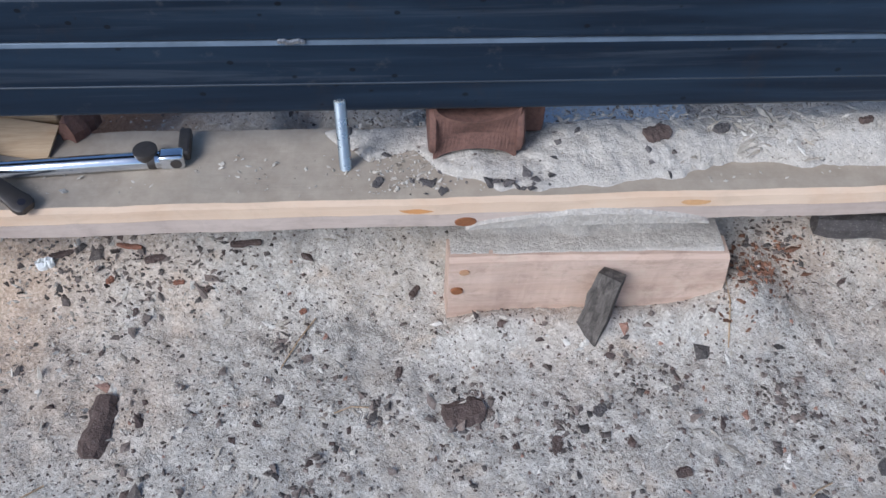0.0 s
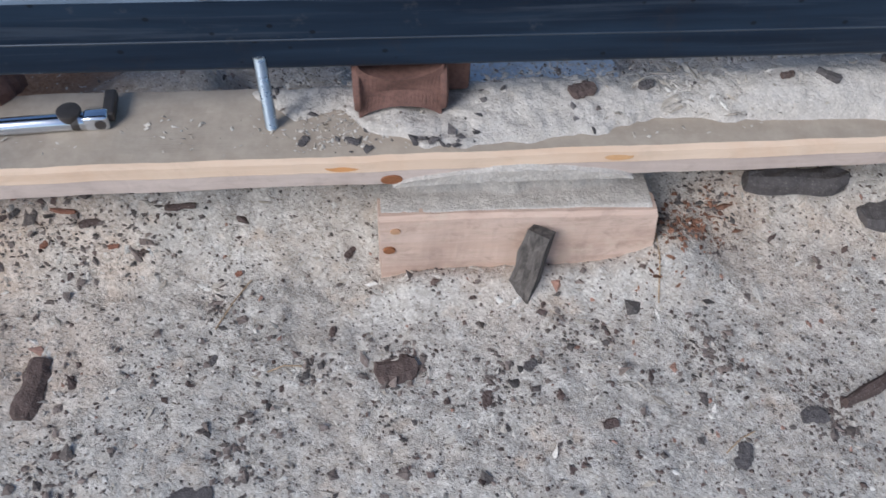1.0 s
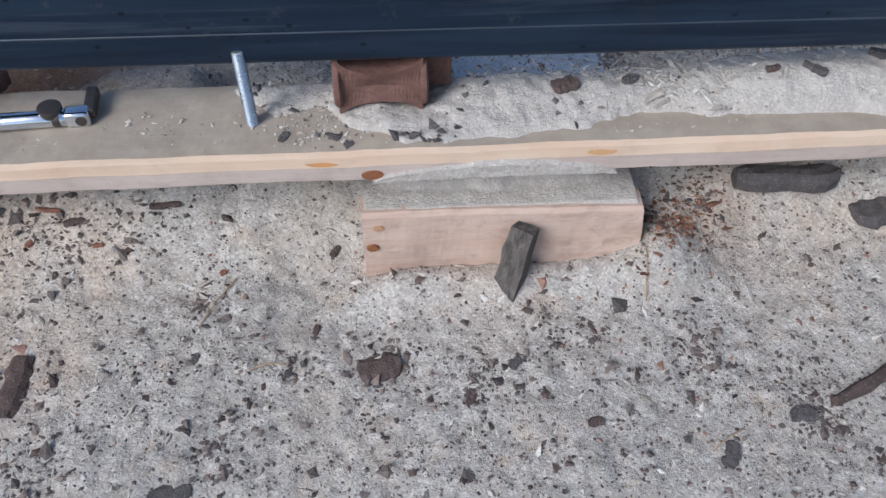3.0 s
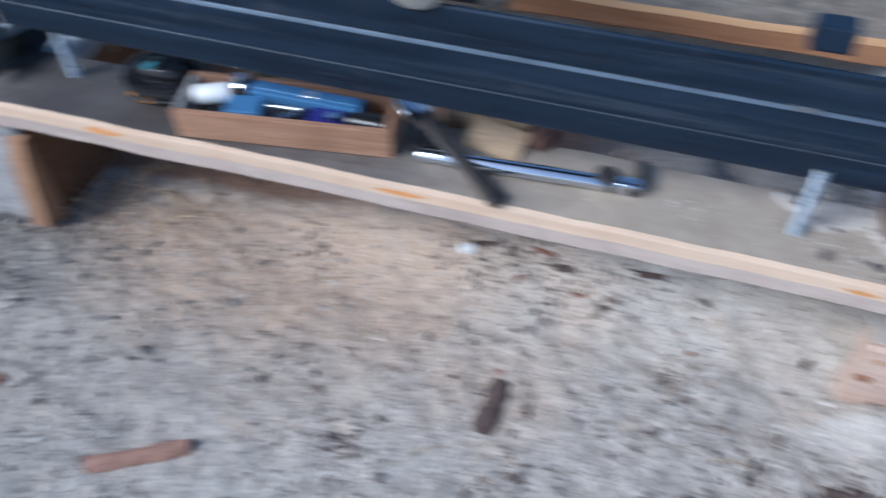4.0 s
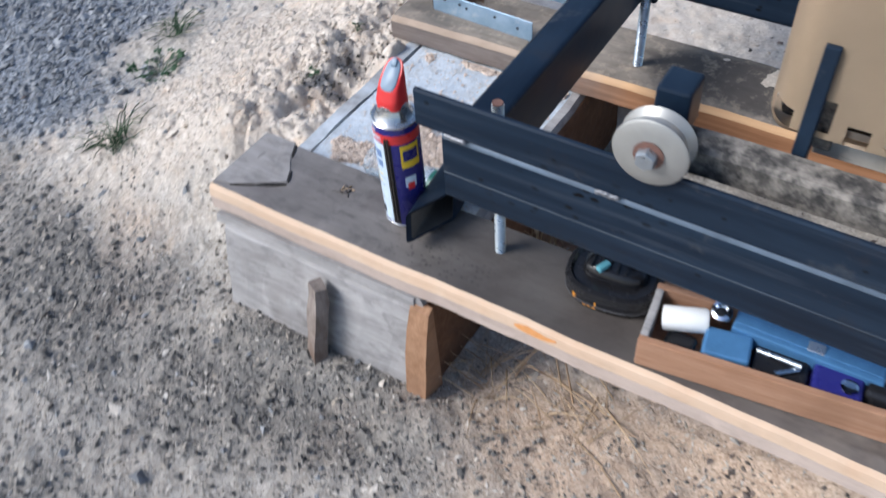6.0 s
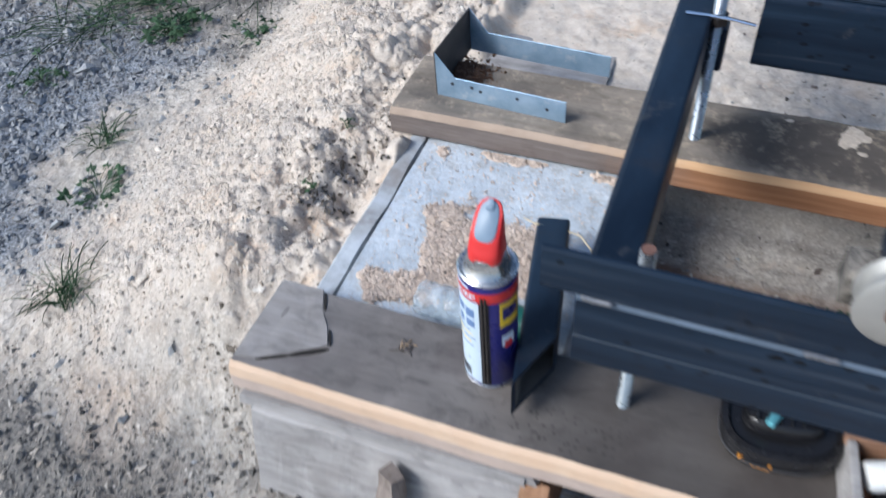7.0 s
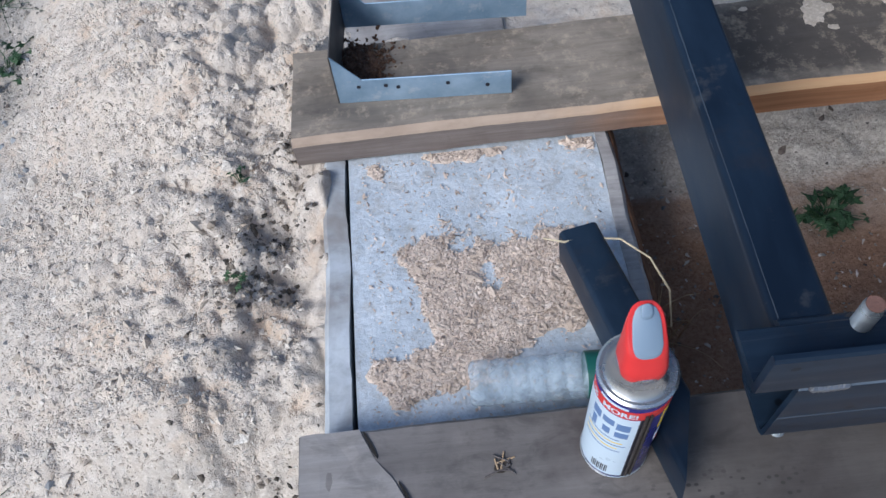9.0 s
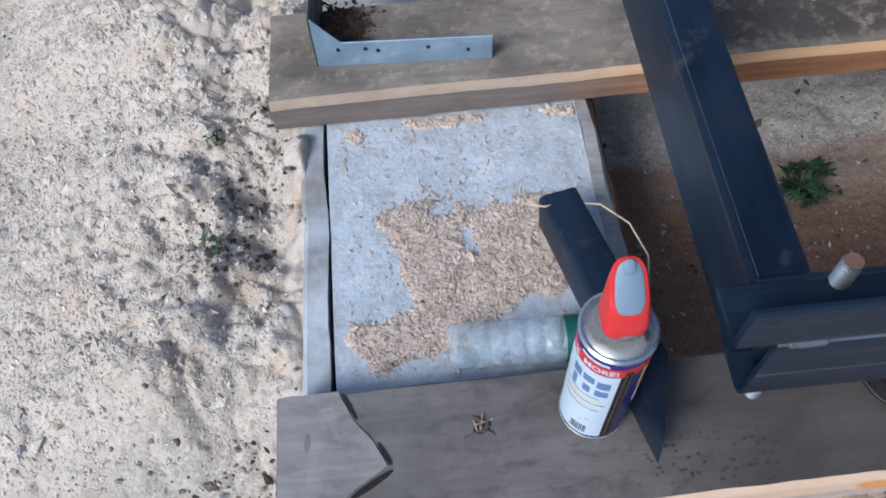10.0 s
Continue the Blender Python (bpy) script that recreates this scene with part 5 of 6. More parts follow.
# ---- plastic bottle lying behind the can ----
def bottle():
    ob = thing("plastic_bottle", "crumpled clear plastic bottle with a green base lying on the concrete", "bottle", pose(0.183, 0.190, 0.278, 0, 90, -2))
    prof = [(0.0, 0.0), (0.022, 0.0), (0.0255, 0.004), (0.0262, 0.012)]
    for k in range(6):
        z = 0.02 + k * 0.02
        prof += [(0.0262, z), (0.0245, z + 0.004), (0.0245, z + 0.007), (0.0262, z + 0.011)]
    prof += [(0.0262, 0.150)]
    bm = lathe([(max(r, 0.001), z) for r, z in prof], 32)
    for v in bm.verts:
        v.co += noise.noise_vector(v.co * 60) * 0.0016
    part("shell", bm, GLASS, ob, "", True)
    part("band", lathe([(0.0264, 0.128), (0.0268, 0.130), (0.0268, 0.158), (0.022, 0.160)], 32), GREEN, ob, "dark green band", True)
    return ob


bottle()


# ---- galvanised bracket on the back plank ----
def bracket():
    ob = thing("bracket", "blue-grey galvanised steel bracket lying on the back plank", "bracket", pose(0.052, 0.605, 0.3008, 0, 0, -4))
    def sheet(pts, thick, name, label="", mat=GALV):
        bm = bmesh.new()
        f = bm.faces.new([bm.verts.new(p) for p in pts])
        n = Vector(thick)
        r = bmesh.ops.extrude_face_region(bm, geom=[f])
        bmesh.ops.translate(bm, vec=n, verts=[v for v in r["geom"] if isinstance(v, bmesh.types.BMVert)])
        bmesh.ops.bevel(bm, geom=bm.edges[:], offset=0.0006, segments=1, affect="EDGES")
        return part(name, bm, mat, ob, label)
    sheet([(0.0, 0, 0), (0.232, 0, 0), (0.232, 0, 0.042), (0.035, 0, 0.042), (0.0, 0, 0.085)], (0, 0.0022, 0), "front_arm")
    sheet([(0.0, 0.145, 0), (0.262, 0.145, 0), (0.262, 0.145, 0.042), (0.035, 0.145, 0.042), (0.0, 0.145, 0.085)], (0, 0.0022, 0), "rear_arm")
    # The end plate's shade is in its colour: a darker sheet.
    sheet([(-0.0022, 0, 0.0), (-0.0022, 0.147, 0.0), (-0.0022, 0.147, 0.085), (-0.0022, 0, 0.085)], (0.0021, 0, 0), "end_plate", "end plate painted dark as the shaded side", plain("shaded_sheet", (0.10, 0.09, 0.085), 0.6, 0.3, 0.5, 30, 0.1))
    for x, z in ((0.03, 0.03), (0.066, 0.03), (0.082, 0.026), (0.148, 0.028), (0.2, 0.02)):
        part("hole", tube(0.0028, 0.0028, 0.001, pose(x, -0.0006, z, 90), 12), BLACKINK, ob)
    return ob


bracket()
D_BROWN = make_bits("brown_dirt", (0.10, 0.055, 0.035), (0.19, 0.11, 0.07))


# ---- tools lying on the front plank ----
def measure_case():
    ob = thing("tool_battery", "glossy black oval power-tool battery with orange lettering on the plank", "battery", pose(0.664, 0.104, 0.3008, 0, 0, 6))
    def oval_loft(levels, seg=40):
        bm = bmesh.new()
        rings = []
        for rx, ry, z in levels:
            rings.append([bm.verts.new((rx * abs(math.cos(t)) ** 0.75 * math.copysign(1, math.cos(t)), ry * abs(math.sin(t)) ** 0.8 * math.copysign(1, math.sin(t)), z)) for t in (2 * math.pi * i / seg for i in range(seg))])
        for p, q in zip(rings, rings[1:]):
            for i in range(seg):
                bm.faces.new((p[i], p[(i + 1) % seg], q[(i + 1) % seg], q[i]))
        bm.faces.new(rings[0][::-1]), bm.faces.new(rings[-1])
        return bm
    part("case", oval_loft([(0.058, 0.044, 0), (0.063, 0.049, 0.004), (0.066, 0.052, 0.016), (0.066, 0.052, 0.026), (0.063, 0.049, 0.030)]), BLACKPLASTIC, ob, "", True)
    part("lip", oval_loft([(0.066, 0.052, 0.030), (0.0675, 0.0535, 0.033), (0.066, 0.052, 0.038), (0.060, 0.046, 0.040), (0.056, 0.042, 0.035)]), BLACKPLASTIC, ob, "glossy raised lip", True)
    part("hump", oval_loft([(0.045, 0.024, 0.036), (0.042, 0.022, 0.048), (0.036, 0.018, 0.052)]), BLACKPLASTIC, ob, "moulded hump", True)
    part("latch", box((0.020, 0.010, 0.008), (-0.018, 0.006, 0.055), 0.002, 2, pose(0, 0, 0, 0, 0, 60)), TEAL, ob, "teal latch")
    part("terminal", box((0.022, 0.020, 0.034), (0.034, 0.022, 0.054), 0.004, 2), BLACKPLASTIC, ob, "black terminal block")
    for k in range(5):
        part("rib", box((0.003, 0.030, 0.004), (-0.030 + 0.012 * k, -0.002, 0.0535), 0.001, 1), BLACKPLASTIC, ob)
    part("band", oval_loft([(0.0664, 0.0524, 0.0125), (0.0670, 0.0530, 0.0140), (0.0664, 0.0524, 0.0155)]), GREY_TRIM, ob, "dull grey seam band", True)
    part("contact", box((0.004, 0.012, 0.02), (0.030, 0.014, 0.070), 0.001, 1), CHROME, ob, "bright contact")
    for k in range(7):
        part("text_bar", box((0.0042, 0.0012, 0.008 + 0.002 * (k % 2)), (-0.043 + 0.0055 * k, -0.0445 - 0.0011 * k, 0.019), 0.0, 1), ORANGE, ob)
    for k in range(3):
        part("text_bar", box((0.005, 0.0012, 0.005), (-0.026 + 0.0065 * k, -0.0478 - 0.001 * k, 0.010), 0.0, 1), ORANGE, ob)
    return ob


measure_case()


TRAY = pose(0.738, 0.001, 0.3012, 0, 0, 7)


def tray():
    ob = thing("wooden_tray", "open reddish wooden tray full of tools on the front plank", "wooden box", TRAY)
    L, W, Hh, t = 0.345, 0.102, 0.052, 0.010
    part("front_side", box((L, t, Hh), (L / 2, t / 2, Hh / 2), 0.0015, 2), TRAYWOOD, ob)
    part("back_side", box((L, t, Hh), (L / 2, W - t / 2, Hh / 2), 0.0015, 2), TRAYWOOD, ob)
    part("end_side", box((t, W - 2 * t - 0.001, Hh), (t / 2 + 0.0005, W / 2, Hh / 2), 0.0015, 2), GREYBOARD, ob, "grey end board")
    part("end_side", box((t, W - 2 * t - 0.001, Hh), (L - t / 2 - 0.0005, W / 2, Hh / 2), 0.0015, 2), TRAYWOOD, ob)
    part("bottom", box((L - 2 * t - 0.001, W - 2 * t - 0.001, 0.006), (L / 2, W / 2, 0.003)), TRAYWOOD, ob)
    for k in range(4):
        part("finger_joint", box((0.0125, 0.0106, 0.006), (L - 0.006, 0.0050, 0.007 + 0.0125 * k), 0.0004, 1), ENDGRAIN, ob)
    return ob


tray()


def in_tray(x, y, z, rx=0, ry=0, rz=0):
    return TRAY @ pose(x, y, z, rx, ry, rz)


tagged(part("plastic_plug", lathe([(0.011, 0), (0.0155, 0.001), (0.0165, 0.004), (0.0165, 0.054), (0.0145, 0.058), (0.008, 0.059)], 28, in_tray(0.018, 0.056, 0.0395, 0, 84, 10)), WHITEPLASTIC, None, "", True),
       "white plastic plug lying in the wooden tray", "plastic plug")
ob = thing("spirit_level", "blue painted metal level lying along the wooden tray", "level", in_tray(0.104, 0.076, 0.036, 0, 2, -5))
part("body", box((0.182, 0.030, 0.030), (0.091, 0, 0.004), 0.002, 2), BLUEPAINT, ob)
part("groove", box((0.176, 0.012, 0.002), (0.091, 0, 0.0195), 0.0006, 1), BLUEPAINT, ob)
part("vial", box((0.020, 0.016, 0.003), (0.10, 0, 0.0208), 0.001, 1), TIN, ob, "worn bright patch")
tagged(part("metal_nut", lathe([(0.004, 0), (0.0135, 0.001), (0.0135, 0.011), (0.0085, 0.013), (0.006, 0.006)], 24, in_tray(0.088, 0.080, 0.052, 24, -10, 0)), CHROME, None, "", True), "bright metal nut on top of the level", "nut")
tagged(part("blue_block", box((0.058, 0.044, 0.040), (0, 0, 0), 0.004, 2, in_tray(0.104, 0.038, 0.0285, 0, 0, 3)), BLUEPAINT), "small blue metal block in the wooden tray", "tool")
tagged(part("pocket_case", box((0.040, 0.034, 0.022), (0, 0, 0), 0.006, 3, in_tray(0.048, 0.034, 0.0185, 0, 0, -6)), BLACKPLASTIC), "black plastic case under the white plug", "tool case")
ob = thing("socket_holder", "black plastic tool case in the wooden tray", "tool case", in_tray(0.170, 0.040, 0.0065))
part("case", box((0.068, 0.046, 0.030), (0, 0, 0.016), 0.006, 3), BLACKPLASTIC, ob)
part("pin", tube(0.0032, 0.0032, 0.055, pose(-0.004, 0.004, 0.036, 0, 80, -14), 12), ZINC, ob, "bright steel pin")
part("pin", tube(0.0028, 0.0028, 0.030, pose(0.008, -0.012, 0.035, 0, 86, 30), 12), CHROME, ob, "bright steel pin")
ob = thing("dark_blue_case", "dark navy plastic case in the wooden tray", "tool case", in_tray(0.236, 0.042, 0.0065))
part("case", box((0.058, 0.050, 0.036), (0, 0, 0.019), 0.005, 3), BLUE, ob)
part("ring", lathe([(0.007, 0), (0.010, 0.001), (0.010, 0.004), (0.007, 0.005)], 20, Matrix.Translation((0.012, -0.012, 0.037))), CHROME, ob, "bright ring")
tagged(part("black_sleeve", lathe([(0.012, 0), (0.0185, 0.002), (0.0192, 0.060), (0.014, 0.064)], 26, in_tray(0.268, 0.046, 0.0262, 0, 88, -8)), BLACKPLASTIC, None, "", True),
       "black rubber sleeve lying in the wooden tray", "sleeve")


def flat_bar(pts, width, thick):
    """A bar of changing width along a line in the xy plane: (x, y, half width)."""
    bm = bmesh.new()
    rows = []
    for i, (x, y, hw) in enumerate(pts):
        a, b = Vector(pts[max(i - 1, 0)][:2]), Vector(pts[min(i + 1, len(pts) - 1)][:2])
        d = (b - a).normalized()
        n = Vector((-d.y, d.x))
        rows.append([bm.verts.new((x + n.x * s * hw, y + n.y * s * hw, z)) for s, z in ((-1, 0.15 * thick), (-0.8, 0), (0.8, 0), (1, 0.15 * thick), (1, 0.85 * thick), (0.8, thick), (-0.8, thick), (-1, 0.85 * thick))])
    for a, b in zip(rows, rows[1:]):
        for k in range(8):
            bm.faces.new((a[k], a[(k + 1) % 8], b[(k + 1) % 8], b[k]))
    bm.faces.new(rows[0][::-1]), bm.faces.new(rows[-1])
    return bm


wr = thing("adjustable_wrench", "dark worn adjustable wrench resting across the tray end and plank edge", "wrench", pose(1.252, -0.002, 0.3045, 0, -14, 145))
part("handle", flat_bar([(-0.012, 0, 0.009), (-0.008, 0, 0.0135), (0.0, 0, 0.015), (0.012, 0, 0.013), (0.05, 0, 0.0105), (0.10, 0, 0.0105), (0.15, 0, 0.013), (0.168, 0, 0.017), (0.180, 0, 0.021)], 0, 0.011), TOOLSTEEL, wr, "", True)
part("fixed_jaw", flat_bar([(0.176, 0.002, 0.022), (0.190, 0.008, 0.019), (0.206, 0.014, 0.012), (0.222, 0.017, 0.005)], 0, 0.015), CHROME, wr, "bright fixed jaw", True)
part("moving_jaw", box((0.020, 0.016, 0.014), (0.196, -0.016, 0.0075), 0.003, 2), TOOLSTEEL, wr, "sliding jaw")
part("worm_screw", lathe([(0.004, -0.009)] + [(0.0062 if k % 2 else 0.0048, -0.008 + 0.0016 * k) for k in range(11)] + [(0.004, 0.009)], 16, pose(0.180, -0.010, 0.013, 0, 90, 0)), CHROME, wr, "bright worm screw", True)
part("hang_hole", tube(0.0052, 0.0052, 0.0005, Matrix.Translation((-0.001, 0, 0.0112)), 14), BLACKINK, wr)

rt = thing("ratchet_bar", "polished chrome breaker bar with a swivel head lying on the plank", "ratchet", pose(1.118, 0.052, 0.3128, 0, 90, 3.0))
part("shaft", lathe([(0.006, 0.0), (0.0085, 0.002), (0.0105, 0.006), (0.0105, 0.04), (0.0120, 0.05), (0.0120, 0.26), (0.0125, 0.30), (0.0105, 0.306)], 28), CHROME, rt, "", True)
part("band", lathe([(0.0122, 0.286), (0.0128, 0.288), (0.0128, 0.296), (0.0122, 0.298)], 28), TOOLSTEEL, rt, "dark band", True)
part("fork", box((0.024, 0.022, 0.034), (0, 0, 0.318), 0.005, 3), CHROME, rt, "chrome fork", True)
part("ratchet_disc", tube(0.0165, 0.0150, 0.016, pose(-0.009, 0.004, 0.285, 0, 90, 0), 24, 0.002), TOOLSTEEL, rt, "dark round ratchet housing", True)
part("pivot", tube(0.0075, 0.0075, 0.0245, pose(0, 0, 0.324, 90), 18), TOOLSTEEL, rt, "dark pivot pin")
part("drive", box((0.016, 0.05, 0.016), (-0.002, 0.024, 0.334), 0.003, 2), TOOLSTEEL, rt, "dark square drive")

# blocks and scraps behind the tools
tagged(part("wood_block", box((0.140, 0.050, 0.075), (0, 0, 0), 0.004, 2, pose(1.200, 0.175, 0.300, 0, 2, -2)), BLOCKWOOD), "sawn yellow wood block behind the plank", "wood block")
tagged(part("cardboard_scrap", box((0.090, 0.055, 0.003), (0, 0, 0), 0.0005, 1, pose(1.225, 0.118, 0.311, 20, 2, -12)), BLOCKWOOD), "tan cardboard scrap lying on the plank", "cardboard")
# Added flat black box standing in for the dark gap by the wrench.
tagged(part("dark_wedge", box((0.050, 0.06, 0.018), (0, 0, 0), 0.005, 2, pose(1.122, 0.098, 0.3100, 0, 0, 12)), BLACKPLASTIC), "black pad added for the dark gap beside the tray", "plastic pad")


# ---- rusty saddle under the rail ----
def saddle():
    ob = thing("rusty_saddle", "rusty brown cast saddle block under the rail on the plank", "steel saddle", pose(1.847, 0.058, 0.297))
    bm = bmesh.new()
    rows = []
    n = 22
    for i in range(n + 1):
        u = -1 + 2 * i / n
        x = 0.058 * u
        lo = 0.030 * (1 - u * u) ** 0.6 if abs(u) < 1 else 0.0
        hi = 0.105 - 0.028 * (1 - u * u) ** 0.5
        dep = 0.010 + 0.014 * (1 - u * u)
        rows.append([bm.verts.new(p) for p in ((x, -dep * 0.3 + 0.004, lo), (x * 0.95, -0.002 + 0.006 * (1 - u * u), (lo + hi) / 2), (x, -dep * 0.3 + 0.004, hi), (x, 0.035, hi), (x, 0.035, lo))])
    for a, b in zip(rows, rows[1:]):
        for k in range(5):
            bm.faces.new((a[k], a[(k + 1) % 5], b[(k + 1) % 5], b[k]))
    bm.faces.new(rows[0][::-1]), bm.faces.new(rows[-1])
    part("cheek", bm, RUST, ob)
    for sx in (-1, 1):
        part("flange", lathe([(0.030, -0.006), (0.0485, -0.005), (0.0515, -0.001), (0.0515, 0.003), (0.048, 0.006), (0.030, 0.007)], 28, pose(sx * 0.0585, 0.040, 0.0525, 0, 90, 0)), RUST, ob, "rusty round flange", True)
    part("block", box((0.13, 0.03, 0.09), (0.035, 0.055, 0.060), 0.006, 2), RUST, ob)
    part("bolt", tube(0.009, 0.009, 0.05, pose(0.108, 0.05, 0.083, 0, 90, 0), 6, 0.001), TOOLSTEEL, ob, "dark bolt end")
    return ob


saddle()


# ---- bark, sticks, stones, plants ----
def flake(name, label, at, size, turn, material, seed, category="bark", tilt=(0, 0), curl=0.0, blunt=0.62):
    """A ragged slab of bark or wood with an uneven outline."""
    bm = bmesh.new()
    rng = random.Random(seed)
    L, W, T = size
    n = 8
    top, low = [], []
    for i in range(n + 1):
        u = i / n
        taper = min(1.0, 2.2 * u + blunt, 2.6 * (1 - u) + blunt)
        hw = W / 2 * taper * rng.uniform(0.78, 1.12)
        off = W * 0.15 * noise.noise(Vector((u * 2.5, seed * 3.1, 0)))
        x = (u - 0.5) * L
        row_t, row_l = [], []
        for k in range(5):
            s = -1 + 0.5 * k
            arch = curl * W * (1 - s * s)
            row_t.append(bm.verts.new((x, off + s * hw, T * (0.55 if abs(s) == 1 else 1) * rng.uniform(0.85, 1.1) + arch)))
            row_l.append(bm.verts.new((x, off + s * hw * 0.96, arch * 0.8 - T * 0.2)))
        top.append(row_t), low.append(row_l)
    for i in range(n):
        for k in range(4):
            bm.faces.new((top[i][k], top[i][k + 1], top[i + 1][k + 1], top[i + 1][k]))
            bm.faces.new((low[i][k + 1], low[i][k], low[i + 1][k], low[i + 1][k + 1]))
        bm.faces.new((low[i][0], top[i][0], top[i + 1][0], low[i + 1][0]))
        bm.faces.new((top[i][4], low[i][4], low[i + 1][4], top[i + 1][4]))
    for e in (0, n):
        for k in range(4):
            bm.faces.new((top[e][k], top[e][k + 1], low[e][k + 1], low[e][k]))
    x, y = at[0], at[1]
    z = at[2] if len(at) > 2 else float(land(x, y)) - 0.0005
    bm.transform(pose(x, y, z, tilt[0], tilt[1], turn))
    return tagged(part(name, bm, material), label, category)


flake("bark_piece", "dark brown oblong bark piece lying on sawdust", (1.302, -0.183), (0.098, 0.040, 0.008), 86, BARK, 1, curl=0.1, blunt=0.75)
flake("bark_stick", "reddish brown bark strip lying on soil", (0.818, -0.413), (0.152, 0.030, 0.012), 27, BARK_PINK, 2, curl=0.25, blunt=0.85)
flake("bark_piece", "short reddish bark piece on dark soil", (0.415, -0.385), (0.074, 0.030, 0.012), 68, BARK_RED, 3, curl=0.25, blunt=0.8)
flake("bark_piece", "dark bark lump pressed into sawdust", (1.822, -0.19), (0.062, 0.042, 0.010), 20, BARK, 4)
flake("bark_piece", "small reddish bark chip on soil", (0.52, -0.36), (0.030, 0.026, 0.006), 10, BARK_RED, 5)
flake("rusty_scrap", "twisted rusty scrap behind the plank beside the block", (1.295, 0.150, 0.300), (0.06, 0.035, 0.026), 70, RUST, 6, "metal scrap", curl=0.3)
flake("stick", "brown broken stick lying on the sawdust", (2.545, -0.262), (0.17, 0.022, 0.012), 24, BARK, 7, "stick", curl=0.3)
ROT = make_bits("rotten_wood_mix", (0.12, 0.06, 0.04), (0.42, 0.21, 0.13))
scatter("rotten_wood", "reddish rotten wood crumbs in the sawdust beside the board", "wood crumbs", 480, lambda x, y: np.exp(-((x - 2.30 - 0.6 * y) / 0.05) ** 2 - ((y - 0.02) / 0.06) ** 2), 0.0024, 0.5, ROT, 98, where=(2.20, 2.50, -0.10, 0.12), long=1.5)
scatter("plank_crumbs", "grey bark crumbs and dust lying on the plank", "bark crumbs", 60, lambda x, y: np.exp(-((x - 1.79) / 0.03) ** 2 - ((y - 0.022) / 0.022) ** 2), 0.0027, 0.4, BARK_GREY, 99,
        lift=lambda x, y: 0.3004 + 0 * x, where=(1.66, 1.90, -0.005, 0.10), long=1.5)
scatter("plank_shavings", "pale sawdust sprinkled along the front plank", "wood shavings", 900, lambda x, y: 0.06 + np.exp(-((x - 1.76) / 0.06) ** 2), 0.0013, 0.35, SHAVING, 100,
        lift=lambda x, y: 0.3004 + 0 * x, where=(1.25, 2.40, 0.002, 0.09), long=1.8)
flake("broken_slat", "grey splintered slat end sticking from under the plank", (2.50, 0.075, 0.10), (0.17, 0.045, 0.028), -4, BARK_GREY, 9, "wood scrap")
flake("stone_lump", "dark grey crumbly lump under the plank", (2.66, 0.03), (0.10, 0.06, 0.012), 10, BARK_GREY, 10, "lump")
for i, (x, y, l, w2_, a, mt) in enumerate(((1.50, 0.085, 0.060, 0.018, 4, BARK), (1.36, 0.075, 0.045, 0.022, 20, BARK), (1.32, 0.09, 0.05, 0.012, -10, BARK_RED), (1.215, 0.088, 0.05, 0.014, 15, BARK),
                                      (1.44, 0.03, 0.02, 0.014, 50, BARK), (1.395, 0.04, 0.022, 0.012, 10, BARK_RED), (1.29, 0.05, 0.025, 0.015, 80, BARK_RED), (1.76, 0.02, 0.03, 0.016, 60, BARK), (1.585, -0.005, 0.014, 0.012, 30, BARK_RED),
                                      (1.73, -0.12, 0.03, 0.014, 80, BARK), (1.555, -0.155, 0.024, 0.016, 60, BARK_GREY), (2.02, -0.20, 0.03, 0.02, 40, BARK_GREY), (2.26, 0.02, 0.03, 0.016, 30, BARK),
                                      (1.95, -0.25, 0.04, 0.02, 80, BARK), (2.12, -0.30, 0.03, 0.02, 10, BARK), (2.42, -0.31, 0.05, 0.035, 0, BARK_GREY), (2.30, -0.36, 0.05, 0.03, 60, BARK_GREY), (1.53, -0.36, 0.10, 0.035, 5, BARK_GREY))):
    flake("bark_piece", "small dark bark piece on the sawdust", (x, y), (l * 0.8, w2_ * 0.8, 0.0035), a, mt, 30 + i)
for i, (x, y, l, w2_, a, mt) in enumerate(((2.106, 0.080, 0.040, 0.030, 20, BARK), (2.20, 0.085, 0.024, 0.016, 30, BARK_GREY), (2.46, 0.07, 0.036, 0.018, -40, BARK_GREY), (2.58, 0.09, 0.06, 0.022, -35, BARK_GREY), (2.40, 0.075, 0.02, 0.012, 10, BARK))):
    flake("bark_piece", "dark bark chip on the pale sawdust heap", (x, y, 0.303 + float(heap_height(np.array(x), np.array(y)) * zone_heap(np.array(x), np.array(y)))), (l, w2_, 0.006), a, mt, 60 + i)
for i, (x, y, l, w2_, a) in enumerate(((1.712, 0.022, 0.026, 0.018, 60), (1.778, 0.018, 0.030, 0.016, -25))):
    flake("bark_piece", "dark bark chip lying on the plank", (x, y, 0.3005), (l * 0.75, w2_ * 0.7, 0.0026), a, BARK_GREY, 80 + i)
flake("white_pebble", "small white pebble beneath the plank edge", (1.19, 0.075), (0.026, 0.018, 0.012), 20, WHITEPLASTIC, 90, "pebble")


